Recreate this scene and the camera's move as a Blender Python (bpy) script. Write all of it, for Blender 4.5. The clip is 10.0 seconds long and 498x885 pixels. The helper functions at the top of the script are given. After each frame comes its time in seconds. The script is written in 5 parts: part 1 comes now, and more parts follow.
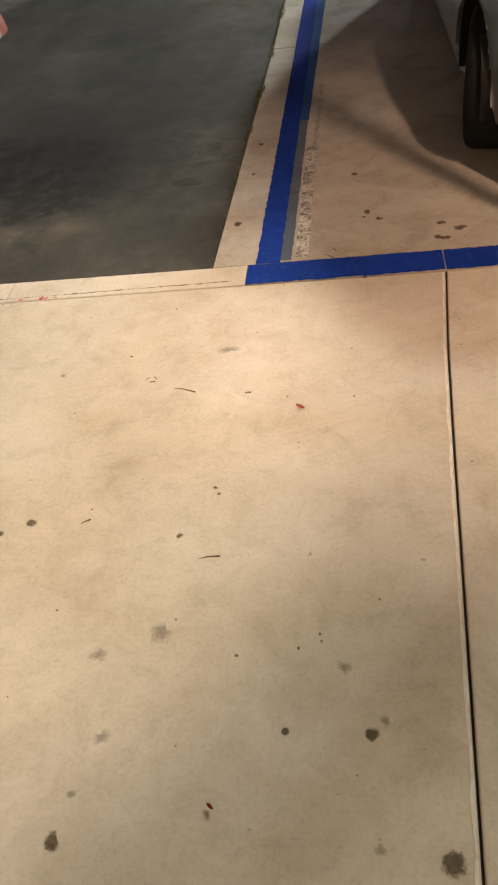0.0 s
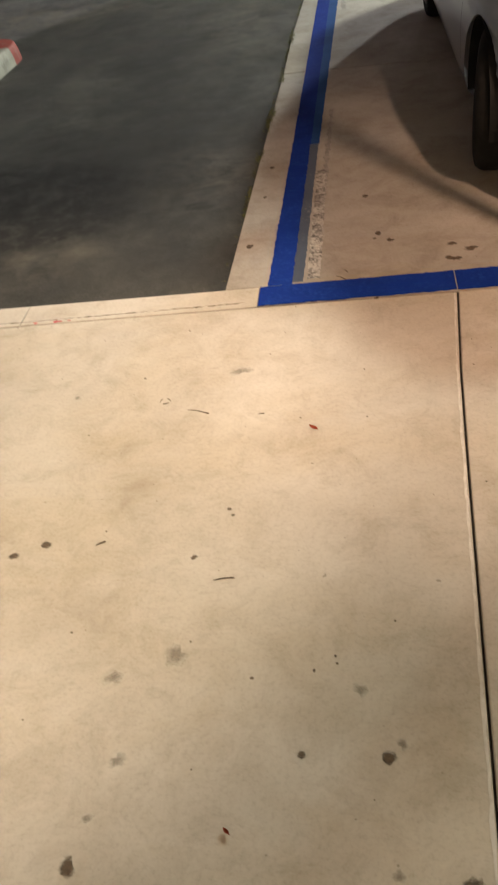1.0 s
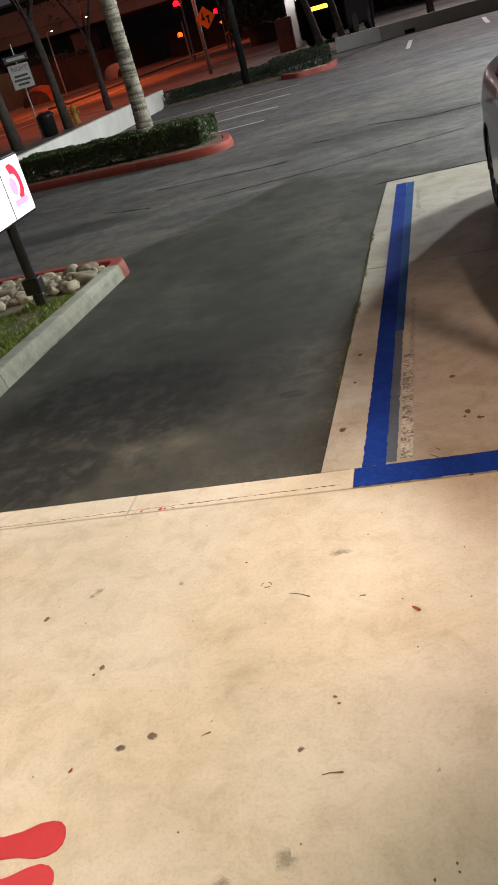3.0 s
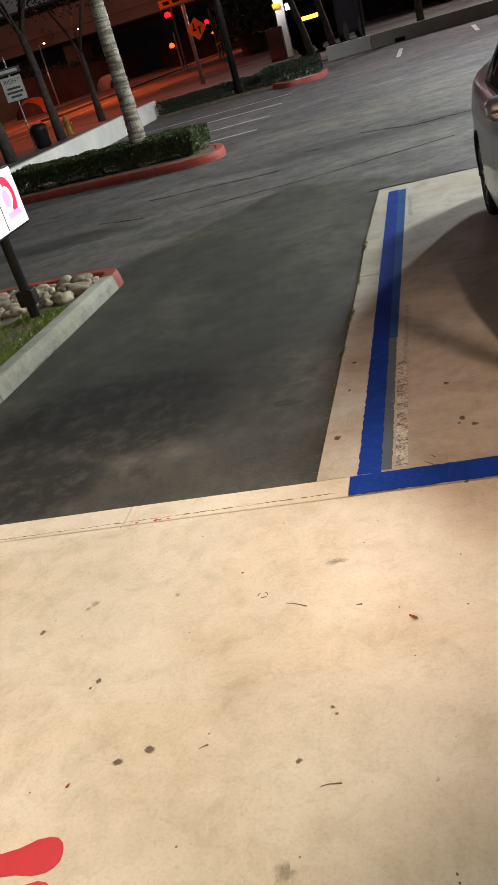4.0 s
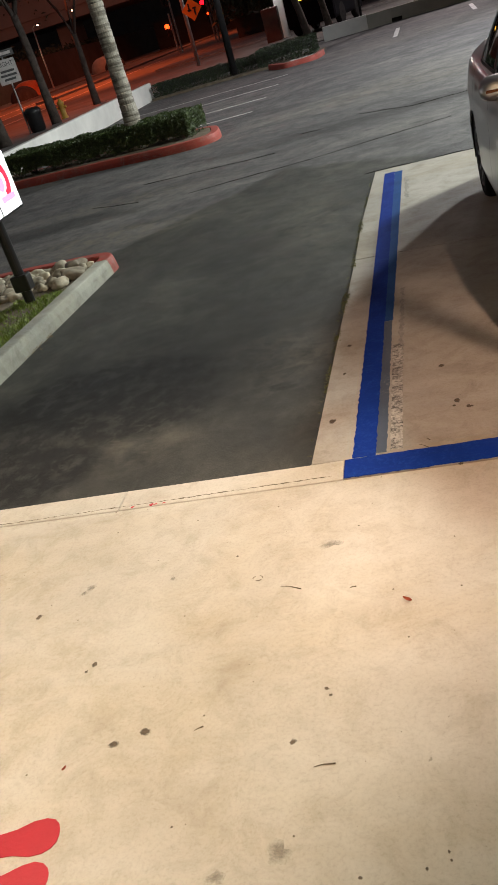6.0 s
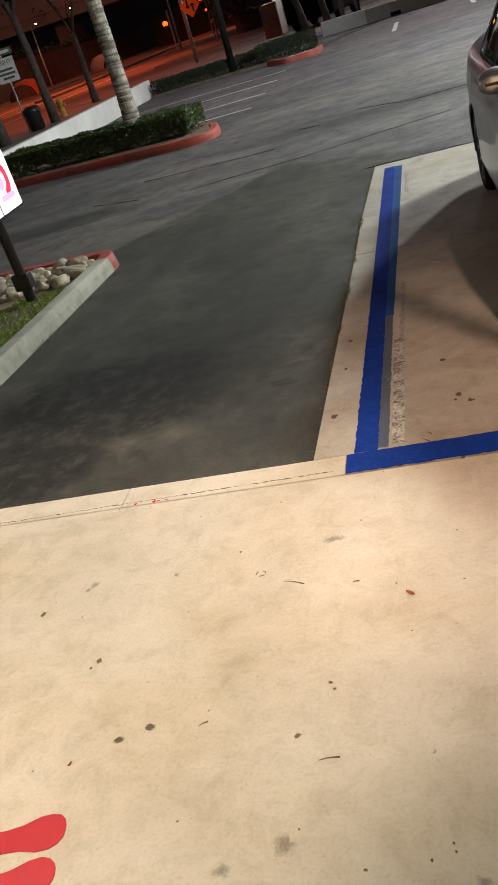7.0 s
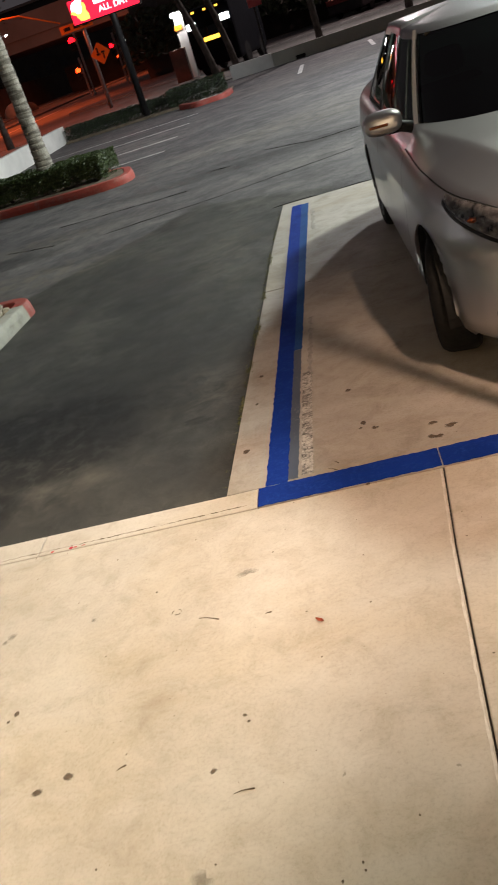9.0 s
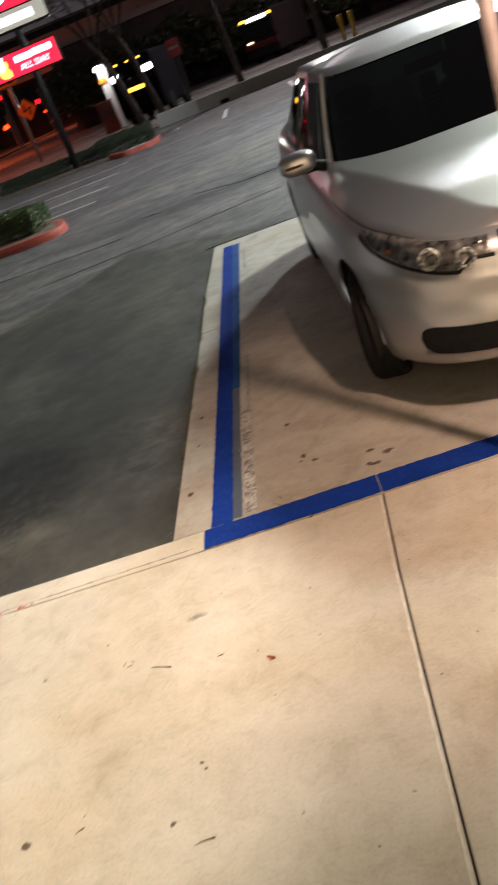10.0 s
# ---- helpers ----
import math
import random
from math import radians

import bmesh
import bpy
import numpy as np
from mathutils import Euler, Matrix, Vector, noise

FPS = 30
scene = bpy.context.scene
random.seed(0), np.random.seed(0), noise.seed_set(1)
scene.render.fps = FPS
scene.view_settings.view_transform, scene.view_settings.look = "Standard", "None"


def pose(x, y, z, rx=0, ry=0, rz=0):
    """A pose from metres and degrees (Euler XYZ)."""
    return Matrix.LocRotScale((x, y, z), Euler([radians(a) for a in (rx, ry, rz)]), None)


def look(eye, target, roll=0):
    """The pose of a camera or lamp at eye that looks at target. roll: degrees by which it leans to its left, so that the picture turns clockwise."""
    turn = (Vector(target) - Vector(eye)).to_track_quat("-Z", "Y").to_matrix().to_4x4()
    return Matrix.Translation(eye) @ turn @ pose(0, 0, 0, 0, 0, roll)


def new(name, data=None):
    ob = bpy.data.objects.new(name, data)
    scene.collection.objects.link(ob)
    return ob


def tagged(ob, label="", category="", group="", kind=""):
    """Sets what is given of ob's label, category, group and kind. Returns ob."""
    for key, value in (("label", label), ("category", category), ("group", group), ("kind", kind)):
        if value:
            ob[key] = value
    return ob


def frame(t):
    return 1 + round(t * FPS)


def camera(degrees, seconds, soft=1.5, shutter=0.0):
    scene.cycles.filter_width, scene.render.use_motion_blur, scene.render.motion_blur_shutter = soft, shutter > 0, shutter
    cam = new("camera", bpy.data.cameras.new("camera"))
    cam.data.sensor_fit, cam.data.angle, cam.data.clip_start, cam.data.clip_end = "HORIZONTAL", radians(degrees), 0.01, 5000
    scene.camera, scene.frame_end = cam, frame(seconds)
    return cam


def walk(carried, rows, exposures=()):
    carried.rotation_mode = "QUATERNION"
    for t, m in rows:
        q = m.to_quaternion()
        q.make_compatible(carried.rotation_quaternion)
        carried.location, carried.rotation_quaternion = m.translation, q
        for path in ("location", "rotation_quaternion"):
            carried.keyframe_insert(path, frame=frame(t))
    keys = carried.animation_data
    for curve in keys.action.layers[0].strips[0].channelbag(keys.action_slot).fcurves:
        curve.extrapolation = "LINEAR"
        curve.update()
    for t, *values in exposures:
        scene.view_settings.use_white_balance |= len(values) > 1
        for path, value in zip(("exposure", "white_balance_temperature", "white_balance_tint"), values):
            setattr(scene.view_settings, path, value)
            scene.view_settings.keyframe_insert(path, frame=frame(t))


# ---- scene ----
# camera and its walk
cam = camera(35.3, 10.0, 1.5, 0.8)
PATH = [
    (0, (0.479, -2.661, 1.654), (0.164, -1.226, 0.298), -10.8),
    (0.5, (0.472, -2.656, 1.653), (0.142, -1.201, 0.32), -11.0),
    (1, (0.474, -2.663, 1.662), (0.132, -1.195, 0.346), -11.6),
    (1.5, (0.478, -2.684, 1.703), (0.051, -1.102, 0.557), -13.3),
    (2, (0.474, -2.695, 1.729), (-0.017, -1.026, 0.742), -14.3),
    (2.5, (0.479, -2.698, 1.733), (-0.054, -1.012, 0.798), -15.6),
    (4, (0.494, -2.687, 1.736), (-0.037, -0.982, 0.835), -16.8),
    (4.5, (0.5, -2.687, 1.734), (-0.026, -0.982, 0.83), -16.9),
    (5, (0.504, -2.683, 1.729), (-0.018, -0.983, 0.814), -16.9),
    (5.5, (0.508, -2.684, 1.728), (-0.018, -0.992, 0.801), -17.0),
    (7, (0.512, -2.691, 1.726), (-0.029, -1.01, 0.786), -18.0),
    (7.5, (0.541, -2.7, 1.727), (0.033, -1.012, 0.782), -17.9),
    (8, (0.581, -2.717, 1.728), (0.117, -1.013, 0.788), -17.5),
    (8.5, (0.623, -2.731, 1.731), (0.203, -1.008, 0.807), -18.2),
    (9, (0.64, -2.726, 1.735), (0.267, -0.985, 0.825), -19.0),
    (9.5, (0.681, -2.731, 1.733), (0.332, -0.975, 0.843), -20.7),
    (10, (0.719, -2.736, 1.734), (0.475, -0.95, 0.869), -22.0),
]
walk(cam, [(t, look(eye, target, roll)) for t, eye, target, roll in PATH],
     [(0.0, -0.10, 6650, 10), (1.0, -0.09, 6600, 10), (2.0, 0.02, 6350, 8.5), (8.5, 0.02, 6330, 8.5), (10.0, 0.10, 6200, 8)])

# world: a dark city night
world = bpy.data.worlds.new("night")
scene.world = world
world.use_nodes = True
bg = world.node_tree.nodes["Background"]
bg.inputs[0].default_value = (0.26, 0.22, 0.23, 1)
bg.inputs[1].default_value = 0.18


def lamp(name, kind, power, colour, m, size=0.3, spread=120, blend=0.6):
    data = bpy.data.lights.new(name, kind)
    data.energy, data.color = power, colour
    if kind == "SPOT":
        data.spot_size, data.spot_blend, data.shadow_soft_size = radians(spread), blend, size
    elif kind == "AREA":
        data.size = size
    else:
        data.shadow_soft_size = size
    ob = new(name, data)
    ob.matrix_world = m
    return ob


WARM, COOL, SODIUM = (1.0, 0.785, 0.59), (0.96, 1.0, 0.86), (1.0, 0.125, 0.022)
# downlights under the canopy along the walk
for cx, p, ax, ay, spread, blend in ((-4.8, 420, -4.2, -0.7, 78, 0.75), (-1.35, 500, -1.36, -0.80, 65, 0.55), (2.1, 440, 1.15, 0.10, 62, 0.8), (5.5, 300, 5.0, 0.0, 70, 0.75)):
    lamp("downlight_beam", "SPOT", p, WARM if cx < 0 else (1.0, 0.66, 0.47), look((cx, -1.25, 3.24), (ax, ay, 0)), 0.06, spread, blend)
# the tall lot lamps
lamp("lot_light_beam", "SPOT", 4300, COOL, look((7.0, 8.9, 7.5), (0.5, 6.0, 0)), 0.60, 150, 0.5)
lamp("lot_light_beam", "SPOT", 5000, (0.98, 1.0, 1.0), look((7.0, 17.0, 6.2), (0.0, 14.0, 0)), 0.40, 150, 0.5)
for sx, sy, p in ((-16.0, 36.0, 4000), (-22.0, 56.0, 9500), (-27.0, 84.0, 2000), (-18.0, 100.0, 3400)):
    lamp("street_light_beam", "SPOT", p, SODIUM, look((sx, sy, 9.5), (sx - 2, sy + 1, 0)), 0.3, 140, 0.5)
# unseen lamp added to lift the dark trees past the cross street
lamp("street_light_beam", "SPOT", 1800, (1.0, 0.62, 0.60), look((13.0, 50.0, 9.2), (6.0, 63.0, 1.0)), 0.3, 140, 0.5)
# added without a post, to brighten the cross street behind the wall
lamp("street_light_beam", "SPOT", 4500, (1.0, 0.84, 0.82), look((5.0, 39.0, 8.5), (5.0, 37.0, 0)), 0.3, 150, 0.5)


# materials
class Nodes:
    def __init__(self, name, rough=0.8, metal=0.0, colour=(0.5, 0.5, 0.5)):
        self.m = bpy.data.materials.new(name)
        self.m.use_nodes = True
        self.t = self.m.node_tree
        self.b = self.t.nodes["Principled BSDF"]
        self.b.inputs["Roughness"].default_value = rough
        self.b.inputs["Metallic"].default_value = metal
        self.b.inputs["Base Color"].default_value = (*colour, 1)
        self.pos = self.t.nodes.new("ShaderNodeNewGeometry").outputs["Position"]

    def put(self, node, key, value):
        if hasattr(value, "is_linked") or hasattr(value, "links"):
            self.t.links.new(value, node.inputs[key])
        else:
            if isinstance(value, tuple) and len(value) == 3 and node.inputs[key].type == "RGBA":
                value = (*value, 1)
            node.inputs[key].default_value = value

    def noise(self, scale, detail=4.0, rough=0.55, warp=0.0, stretch=None):
        vec = self.pos
        if stretch:
            mp = self.t.nodes.new("ShaderNodeMapping")
            self.put(mp, "Vector", self.pos)
            mp.inputs["Scale"].default_value = stretch
            vec = mp.outputs[0]
        n = self.t.nodes.new("ShaderNodeTexNoise")
        self.put(n, "Vector", vec)
        for key, v in (("Scale", scale), ("Detail", detail), ("Roughness", rough), ("Distortion", warp)):
            n.inputs[key].default_value = v
        return n.outputs[0]

    def ramp(self, fac, *stops):
        r = self.t.nodes.new("ShaderNodeValToRGB")
        self.put(r, "Fac", fac)
        e = r.color_ramp.elements
        while len(e) < len(stops):
            e.new(0.5)
        for el, (p, c) in zip(e, stops):
            el.position = p
            el.color = (c, c, c, 1) if isinstance(c, (int, float)) else (*c, 1)
        return r.outputs[0]

    def mix(self, fac, a, b, blend="MIX"):
        n = self.t.nodes.new("ShaderNodeMix")
        n.data_type, n.blend_type = "RGBA", blend
        self.put(n, 0, fac)
        self.put(n, 6, a)
        self.put(n, 7, b)
        return n.outputs[2]

    def math(self, op, a, b=0.0):
        n = self.t.nodes.new("ShaderNodeMath")
        n.operation = op
        self.put(n, 0, a)
        self.put(n, 1, b)
        return n.outputs[0]

    def blot(self, x, y, rx, ry, ragged=0.0):
        """A soft round stain on the ground: 1 in its middle, 0 outside."""
        s = self.t.nodes.new("ShaderNodeSeparateXYZ")
        self.put(s, 0, self.pos)
        dx = self.math("DIVIDE", self.math("SUBTRACT", s.outputs[0], x), rx)
        dy = self.math("DIVIDE", self.math("SUBTRACT", s.outputs[1], y), ry)
        d = self.math("ADD", self.math("MULTIPLY", dx, dx), self.math("MULTIPLY", dy, dy))
        if ragged:
            d = self.math("ADD", d, self.math("MULTIPLY", self.noise(7.5, 6.0, 0.7), ragged))
            d = self.math("SUBTRACT", d, ragged * 0.5)
        return self.ramp(d, (0.0, 1.0), (1.0, 0.0))

    def colour(self, c):
        self.put(self.b, "Base Color", c)
        return self

    def bump(self, h, strength=0.3, distance=0.01):
        n = self.t.nodes.new("ShaderNodeBump")
        n.inputs["Strength"].default_value, n.inputs["Distance"].default_value = strength, distance
        self.put(n, "Height", h)
        self.put(self.b, "Normal", n.outputs[0])
        return self

    def glow(self, c, strength):
        self.put(self.b, "Emission Color", c)
        self.b.inputs["Emission Strength"].default_value = strength
        return self


def concrete(name, light, dark, tint, rough=0.75):
    n = Nodes(name, rough)
    c = n.ramp(n.noise(1.3, 7, 0.62, 0.5), (0.34, dark), (0.60, light))
    stains = n.ramp(n.noise(4.2, 7, 0.68, 0.6), (0.34, tint), (0.50, (1, 1, 1)))
    c = n.mix(0.6, c, stains, "MULTIPLY")
    wash = n.ramp(n.noise(0.8, 6, 0.6, 0.5, (1.0, 2.2, 1.0)), (0.36, (0.89, 0.85, 0.775)), (0.58, (1, 1, 1)))
    c = n.mix(0.95, c, wash, "MULTIPLY")
    cloud = n.ramp(n.noise(8.0, 9, 0.74, 0.8), (0.33, (0.74, 0.71, 0.66)), (0.52, (1, 1, 1)), (0.68, (1.07, 1.07, 1.06)))
    c = n.mix(0.55, c, cloud, "MULTIPLY")
    grain = n.ramp(n.noise(85.0, 5, 0.75), (0.32, (0.66, 0.62, 0.56)), (0.50, (1, 1, 1)), (0.72, (1.10, 1.10, 1.08)))
    c = n.mix(0.40, c, grain, "MULTIPLY")
    spots = n.ramp(n.noise(16.0, 4, 0.65), (0.25, (0.58, 0.54, 0.46)), (0.36, (1, 1, 1)))
    c = n.mix(0.30, c, spots, "MULTIPLY")
    drops = n.ramp(n.noise(38.0, 2, 0.5), (0.215, (0.30, 0.28, 0.24)), (0.245, (1, 1, 1)))
    c = n.mix(0.55, c, drops, "MULTIPLY")
    fine = n.mix(0.25, n.noise(210.0, 3, 0.6), n.noise(30.0, 5, 0.7))
    return n.colour(c).bump(fine, 0.045, 0.004)


WALK = concrete("broom_concrete", (0.575, 0.54, 0.475), (0.475, 0.44, 0.38), (0.84, 0.80, 0.73)).m
STALL_N = concrete("stall_concrete", (0.45, 0.42, 0.38), (0.36, 0.335, 0.30), (0.72, 0.69, 0.64))
STALL = STALL_N.m
KERBMAT = concrete("kerb_concrete", (0.44, 0.45, 0.40), (0.28, 0.29, 0.265), (0.55, 0.55, 0.52)).m


def asphalt_material():
    """Worn asphalt: a darker smooth lane beside the stall, a paler streaked cross lane past a ragged diagonal seam."""
    n = Nodes("worn_asphalt", 0.82)
    xyz = n.t.nodes.new("ShaderNodeSeparateXYZ")
    n.put(xyz, 0, n.pos)
    x, y = xyz.outputs[0], xyz.outputs[1]
    # lane: below the seams through (-2.63, 4.9), (-1.1, 7.05) and through (-1.1, 7.05), (0.1, 5.75)
    wob = n.math("MULTIPLY", n.math("SUBTRACT", n.noise(1.8, 5, 0.65), 0.5), 0.55)
    seam = n.math("MAXIMUM", n.math("SUBTRACT", n.math("SUBTRACT", y, n.math("MULTIPLY", x, 1.40)), 8.58),
                  n.math("SUBTRACT", n.math("ADD", y, n.math("MULTIPLY", x, 0.75)), 6.25))
    cross = n.ramp(n.math("ADD", n.math("MULTIPLY", n.math("ADD", seam, wob), 1.1), 0.5), (0.40, 0.0), (0.62, 1.0))
    lane = n.ramp(n.noise(1.1, 7, 0.62, 0.6), (0.30, (0.027, 0.028, 0.025)), (0.52, (0.044, 0.044, 0.039)), (0.72, (0.074, 0.072, 0.062)))
    wide = n.ramp(n.noise(0.45, 6, 0.62, 0.5, (0.6, 1.3, 1.0)), (0.30, (0.062, 0.061, 0.065)), (0.50, (0.092, 0.089, 0.093)), (0.70, (0.140, 0.134, 0.130)))
    tracks = n.ramp(n.noise(0.9, 9, 0.66, 1.1, (0.42, 1.7, 1.0)), (0.34, (0.45, 0.45, 0.47)), (0.50, (1, 1, 1)), (0.66, (1.35, 1.32, 1.28)))
    wide = n.mix(0.5, wide, tracks, "MULTIPLY")
    rubs = n.ramp(n.noise(1.5, 7, 0.66, 0.9, (0.22, 2.4, 1.0)), (0.28, (0.35, 0.35, 0.37)), (0.40, (1, 1, 1)))
    wide = n.mix(0.38, wide, rubs, "MULTIPLY")
    cloud = n.ramp(n.noise(2.6, 8, 0.66, 0.4), (0.34, (0.58, 0.58, 0.57)), (0.50, (1, 1, 1)), (0.66, (1.38, 1.36, 1.30)))
    c = n.mix(0.8, n.mix(cross, lane, wide), cloud, "MULTIPLY")
    mott = n.ramp(n.noise(9.0, 8, 0.75, 0.4), (0.34, (0.55, 0.55, 0.55)), (0.52, (1, 1, 1)), (0.68, (1.32, 1.30, 1.25)))
    c = n.mix(0.75, c, mott, "MULTIPLY")
    stone = n.ramp(n.noise(150.0, 2, 0.5), (0.33, (0.50, 0.50, 0.50)), (0.50, (1, 1, 1)), (0.68, (1.9, 1.88, 1.8)))
    c = n.mix(0.7, c, stone, "MULTIPLY")
    # tan worn-through patches
    for bx, by, rx, ry, d, rag in ((-1.28, 0.58, 0.55, 0.36, 0.5, 1.1), (-1.75, 0.85, 0.55, 0.35, 0.3, 1.2), (-0.45, 1.45, 0.45, 0.45, 0.5, 1.1), (-3.0, 5.6, 1.5, 0.6, 0.75, 0.9),
                                   (-3.6, 7.6, 2.2, 0.5, 0.5, 0.9), (0.4, 12.0, 3.0, 1.2, 0.4, 0.8), (1.5, 22.0, 4.0, 3.0, 0.45, 0.8), (-0.5, 4.2, 0.5, 1.6, 0.3, 0.6)):
        k = n.math("MULTIPLY", n.blot(bx, by, rx, ry, rag), n.ramp(n.noise(7.0, 7, 0.7, 0.5), (0.42, 0.0), (0.62, d)))
        c = n.mix(k, c, (0.190, 0.168, 0.128))
    # soft oily darkening, then nearly black clots of dripped oil where cars wait
    # the wide blot at (-0.8, 0.35) also offsets the downlight's spill
    for bx, by, rx, ry, d, rag in ((-1.45, 1.25, 1.15, 0.75, 0.72, 1.0), (-0.75, 1.9, 0.75, 0.9, 0.45, 0.8), (-1.75, 0.45, 0.6, 0.4, 0.70, 1.0), (-0.8, 0.35, 0.9, 0.3, 0.4, 0.8),
                                   (-4.2, 6.9, 1.5, 0.45, 0.55, 1.0), (-0.6, 9.2, 2.6, 0.40, 0.40, 1.0), (0.9, 9.35, 1.0, 0.28, 0.55, 1.0), (-0.9, 3.3, 0.5, 1.1, 0.35, 0.8)):
        c = n.mix(n.math("MULTIPLY", n.math("MINIMUM", n.math("MULTIPLY", n.blot(bx, by, rx, ry, rag), 1.5), 1.0), d), c, (0.017, 0.017, 0.016))
    clot = n.ramp(n.noise(8.5, 8, 0.72, 0.25), (0.49, 1.0), (0.57, 0.0))
    for bx, by, rx, ry, d in ((-1.52, 1.36, 0.80, 0.48, 0.95), (-1.74, 0.48, 0.50, 0.34, 0.95), (-1.25, 1.02, 0.55, 0.36, 0.85), (-0.39, 1.0, 0.10, 0.05, 0.6), (-2.0, 1.0, 0.4, 0.5, 0.8)):
        k = n.math("MINIMUM", n.math("MULTIPLY", n.blot(bx, by, rx, ry, 0.7), 2.2), 1.0)
        c = n.mix(n.math("MULTIPLY", n.math("MULTIPLY", k, clot), d), c, (0.006, 0.006, 0.0055))
    grain = n.mix(0.35, n.noise(170.0, 3, 0.6), n.noise(30.0, 4, 0.6))
    n.put(n.b, "Roughness", n.ramp(n.noise(2.0, 5, 0.6), (0.3, 0.62), (0.7, 0.9)))
    return n.colour(c).bump(grain, 0.55, 0.01).m


ASPHALT = asphalt_material()


def plain(name, a, b, scale, rough=0.6, metal=0.0, bump=0.2, bscale=None, depth=0.004):
    n = Nodes(name, rough, metal)
    n.colour(n.ramp(n.noise(scale, 5, 0.6, 0.3), (0.3, a), (0.7, b)))
    if bump:
        n.bump(n.noise(bscale or scale * 6, 4, 0.6), bump, depth)
    return n.m


def worn_paint(name, colour, under, cover, edge=0.04, rough=0.55, scale=9.0):
    """Paint worn through to what is under it: cover is the share left."""
    n = Nodes(name, rough)
    wear = n.mix(0.5, n.noise(scale, 6, 0.7, 0.4), n.noise(60.0, 4, 0.65))
    k = n.ramp(wear, (1 - cover - edge, 0.0), (1 - cover + edge, 1.0))
    tone = n.ramp(n.noise(2.5, 5, 0.6), (0.3, tuple(v * 0.75 for v in colour)), (0.7, tuple(min(1, v * 1.15) for v in colour)))
    return n.colour(n.mix(k, under, tone)).bump(n.noise(120.0, 3, 0.6), 0.2, 0.005).m


BLUE = worn_paint("blue_line_paint", (0.006, 0.031, 0.245), (0.014, 0.056, 0.290), 0.60, 0.10, 0.85)
PALEBLUE = worn_paint("faded_blue_line_paint", (0.022, 0.078, 0.250), (0.06, 0.12, 0.27), 0.64, 0.08, 0.85)
GREYLINE = worn_paint("blacked_out_line", (0.070, 0.090, 0.130), (0.24, 0.24, 0.25), 0.62, 0.05)
for matte in (BLUE, PALEBLUE):
    matte.node_tree.nodes["Principled BSDF"].inputs["Specular IOR Level"].default_value = 0.12
OLDWHITE = worn_paint("old_white_line", (0.55, 0.52, 0.47), (0.10, 0.09, 0.082), 0.51, 0.07, 0.7, 16.0)
WHITELINE = worn_paint("white_line_paint", (0.62, 0.62, 0.60), (0.13, 0.13, 0.12), 0.60, 0.05)
REDKERB = worn_paint("red_kerb_paint", (0.36, 0.062, 0.045), (0.30, 0.22, 0.19), 0.60, 0.10, 0.6, 5.0)
REDFOOT = worn_paint("red_stencil_paint", (0.42, 0.010, 0.022), (0.44, 0.09, 0.085), 0.74, 0.06, 0.5, 6.0)
WHITEWALL = plain("white_painted_block", (0.58, 0.58, 0.56), (0.74, 0.74, 0.71), 1.4, 0.8, 0, 0.3, 18)
BEIGEWALL = plain("bare_beige_block", (0.33, 0.33, 0.28), (0.46, 0.45, 0.39), 0.9, 0.85, 0, 0.3, 18)


def soft_mark(name, a, b, inner, outer, most):
    """A stain whose edge fades unevenly into the surface below it."""
    n = Nodes(name, 0.75)
    n.colour(n.ramp(n.noise(60.0, 4, 0.6), (0.3, a), (0.7, b)))
    co = n.t.nodes.new("ShaderNodeTexCoord")
    dist = n.t.nodes.new("ShaderNodeVectorMath")
    dist.operation = "DISTANCE"
    n.put(dist, 0, co.outputs["Generated"])
    mp = n.t.nodes.new("ShaderNodeMapping")
    mp.inputs["Scale"].default_value = (1, 1, 0)
    n.put(mp, "Vector", co.outputs["Generated"])
    n.put(dist, 0, mp.outputs[0])
    dist.inputs[1].default_value = (0.5, 0.5, 0.0)
    d = n.math("ADD", dist.outputs["Value"], n.math("MULTIPLY", n.math("SUBTRACT", n.noise(85.0, 5, 0.75), 0.5), 0.65))
    n.put(n.b, "Alpha", n.math("MULTIPLY", n.ramp(d, (inner, 1.0), (outer, 0.0)), most))
    return n.m


GUM = soft_mark("trodden_gum", (0.060, 0.043, 0.027), (0.16, 0.115, 0.07), 0.22, 0.44, 0.88)
SOFTSTAIN = soft_mark("faint_stain", (0.15, 0.13, 0.095), (0.24, 0.21, 0.16), 0.10, 0.48, 0.42)
SMEAR = worn_paint("rubbed_rubber", (0.16, 0.145, 0.13), (0.36, 0.335, 0.30), 0.44, 0.14, 0.8, 14.0)
TWIG = plain("dry_twig", (0.07, 0.055, 0.035), (0.16, 0.12, 0.075), 60, 0.8)
LEAFRED = plain("red_brown_leaf", (0.24, 0.035, 0.012), (0.40, 0.085, 0.03), 50, 0.6)
GAP = plain("dirt_in_joint", (0.012, 0.011, 0.010), (0.035, 0.031, 0.026), 30, 0.95)
SOIL = plain("dry_soil", (0.09, 0.070, 0.048), (0.20, 0.16, 0.115), 5, 0.95, 0, 0.7, 40, 0.02)
ROCK_N = Nodes("river_rock", 0.8)
ROCK_TONE = ROCK_N.ramp(ROCK_N.t.nodes.new("ShaderNodeObjectInfo").outputs["Random"], (0.0, (0.55, 0.50, 0.44)), (0.5, (0.95, 0.90, 0.80)), (1.0, (1.35, 1.26, 1.10)))
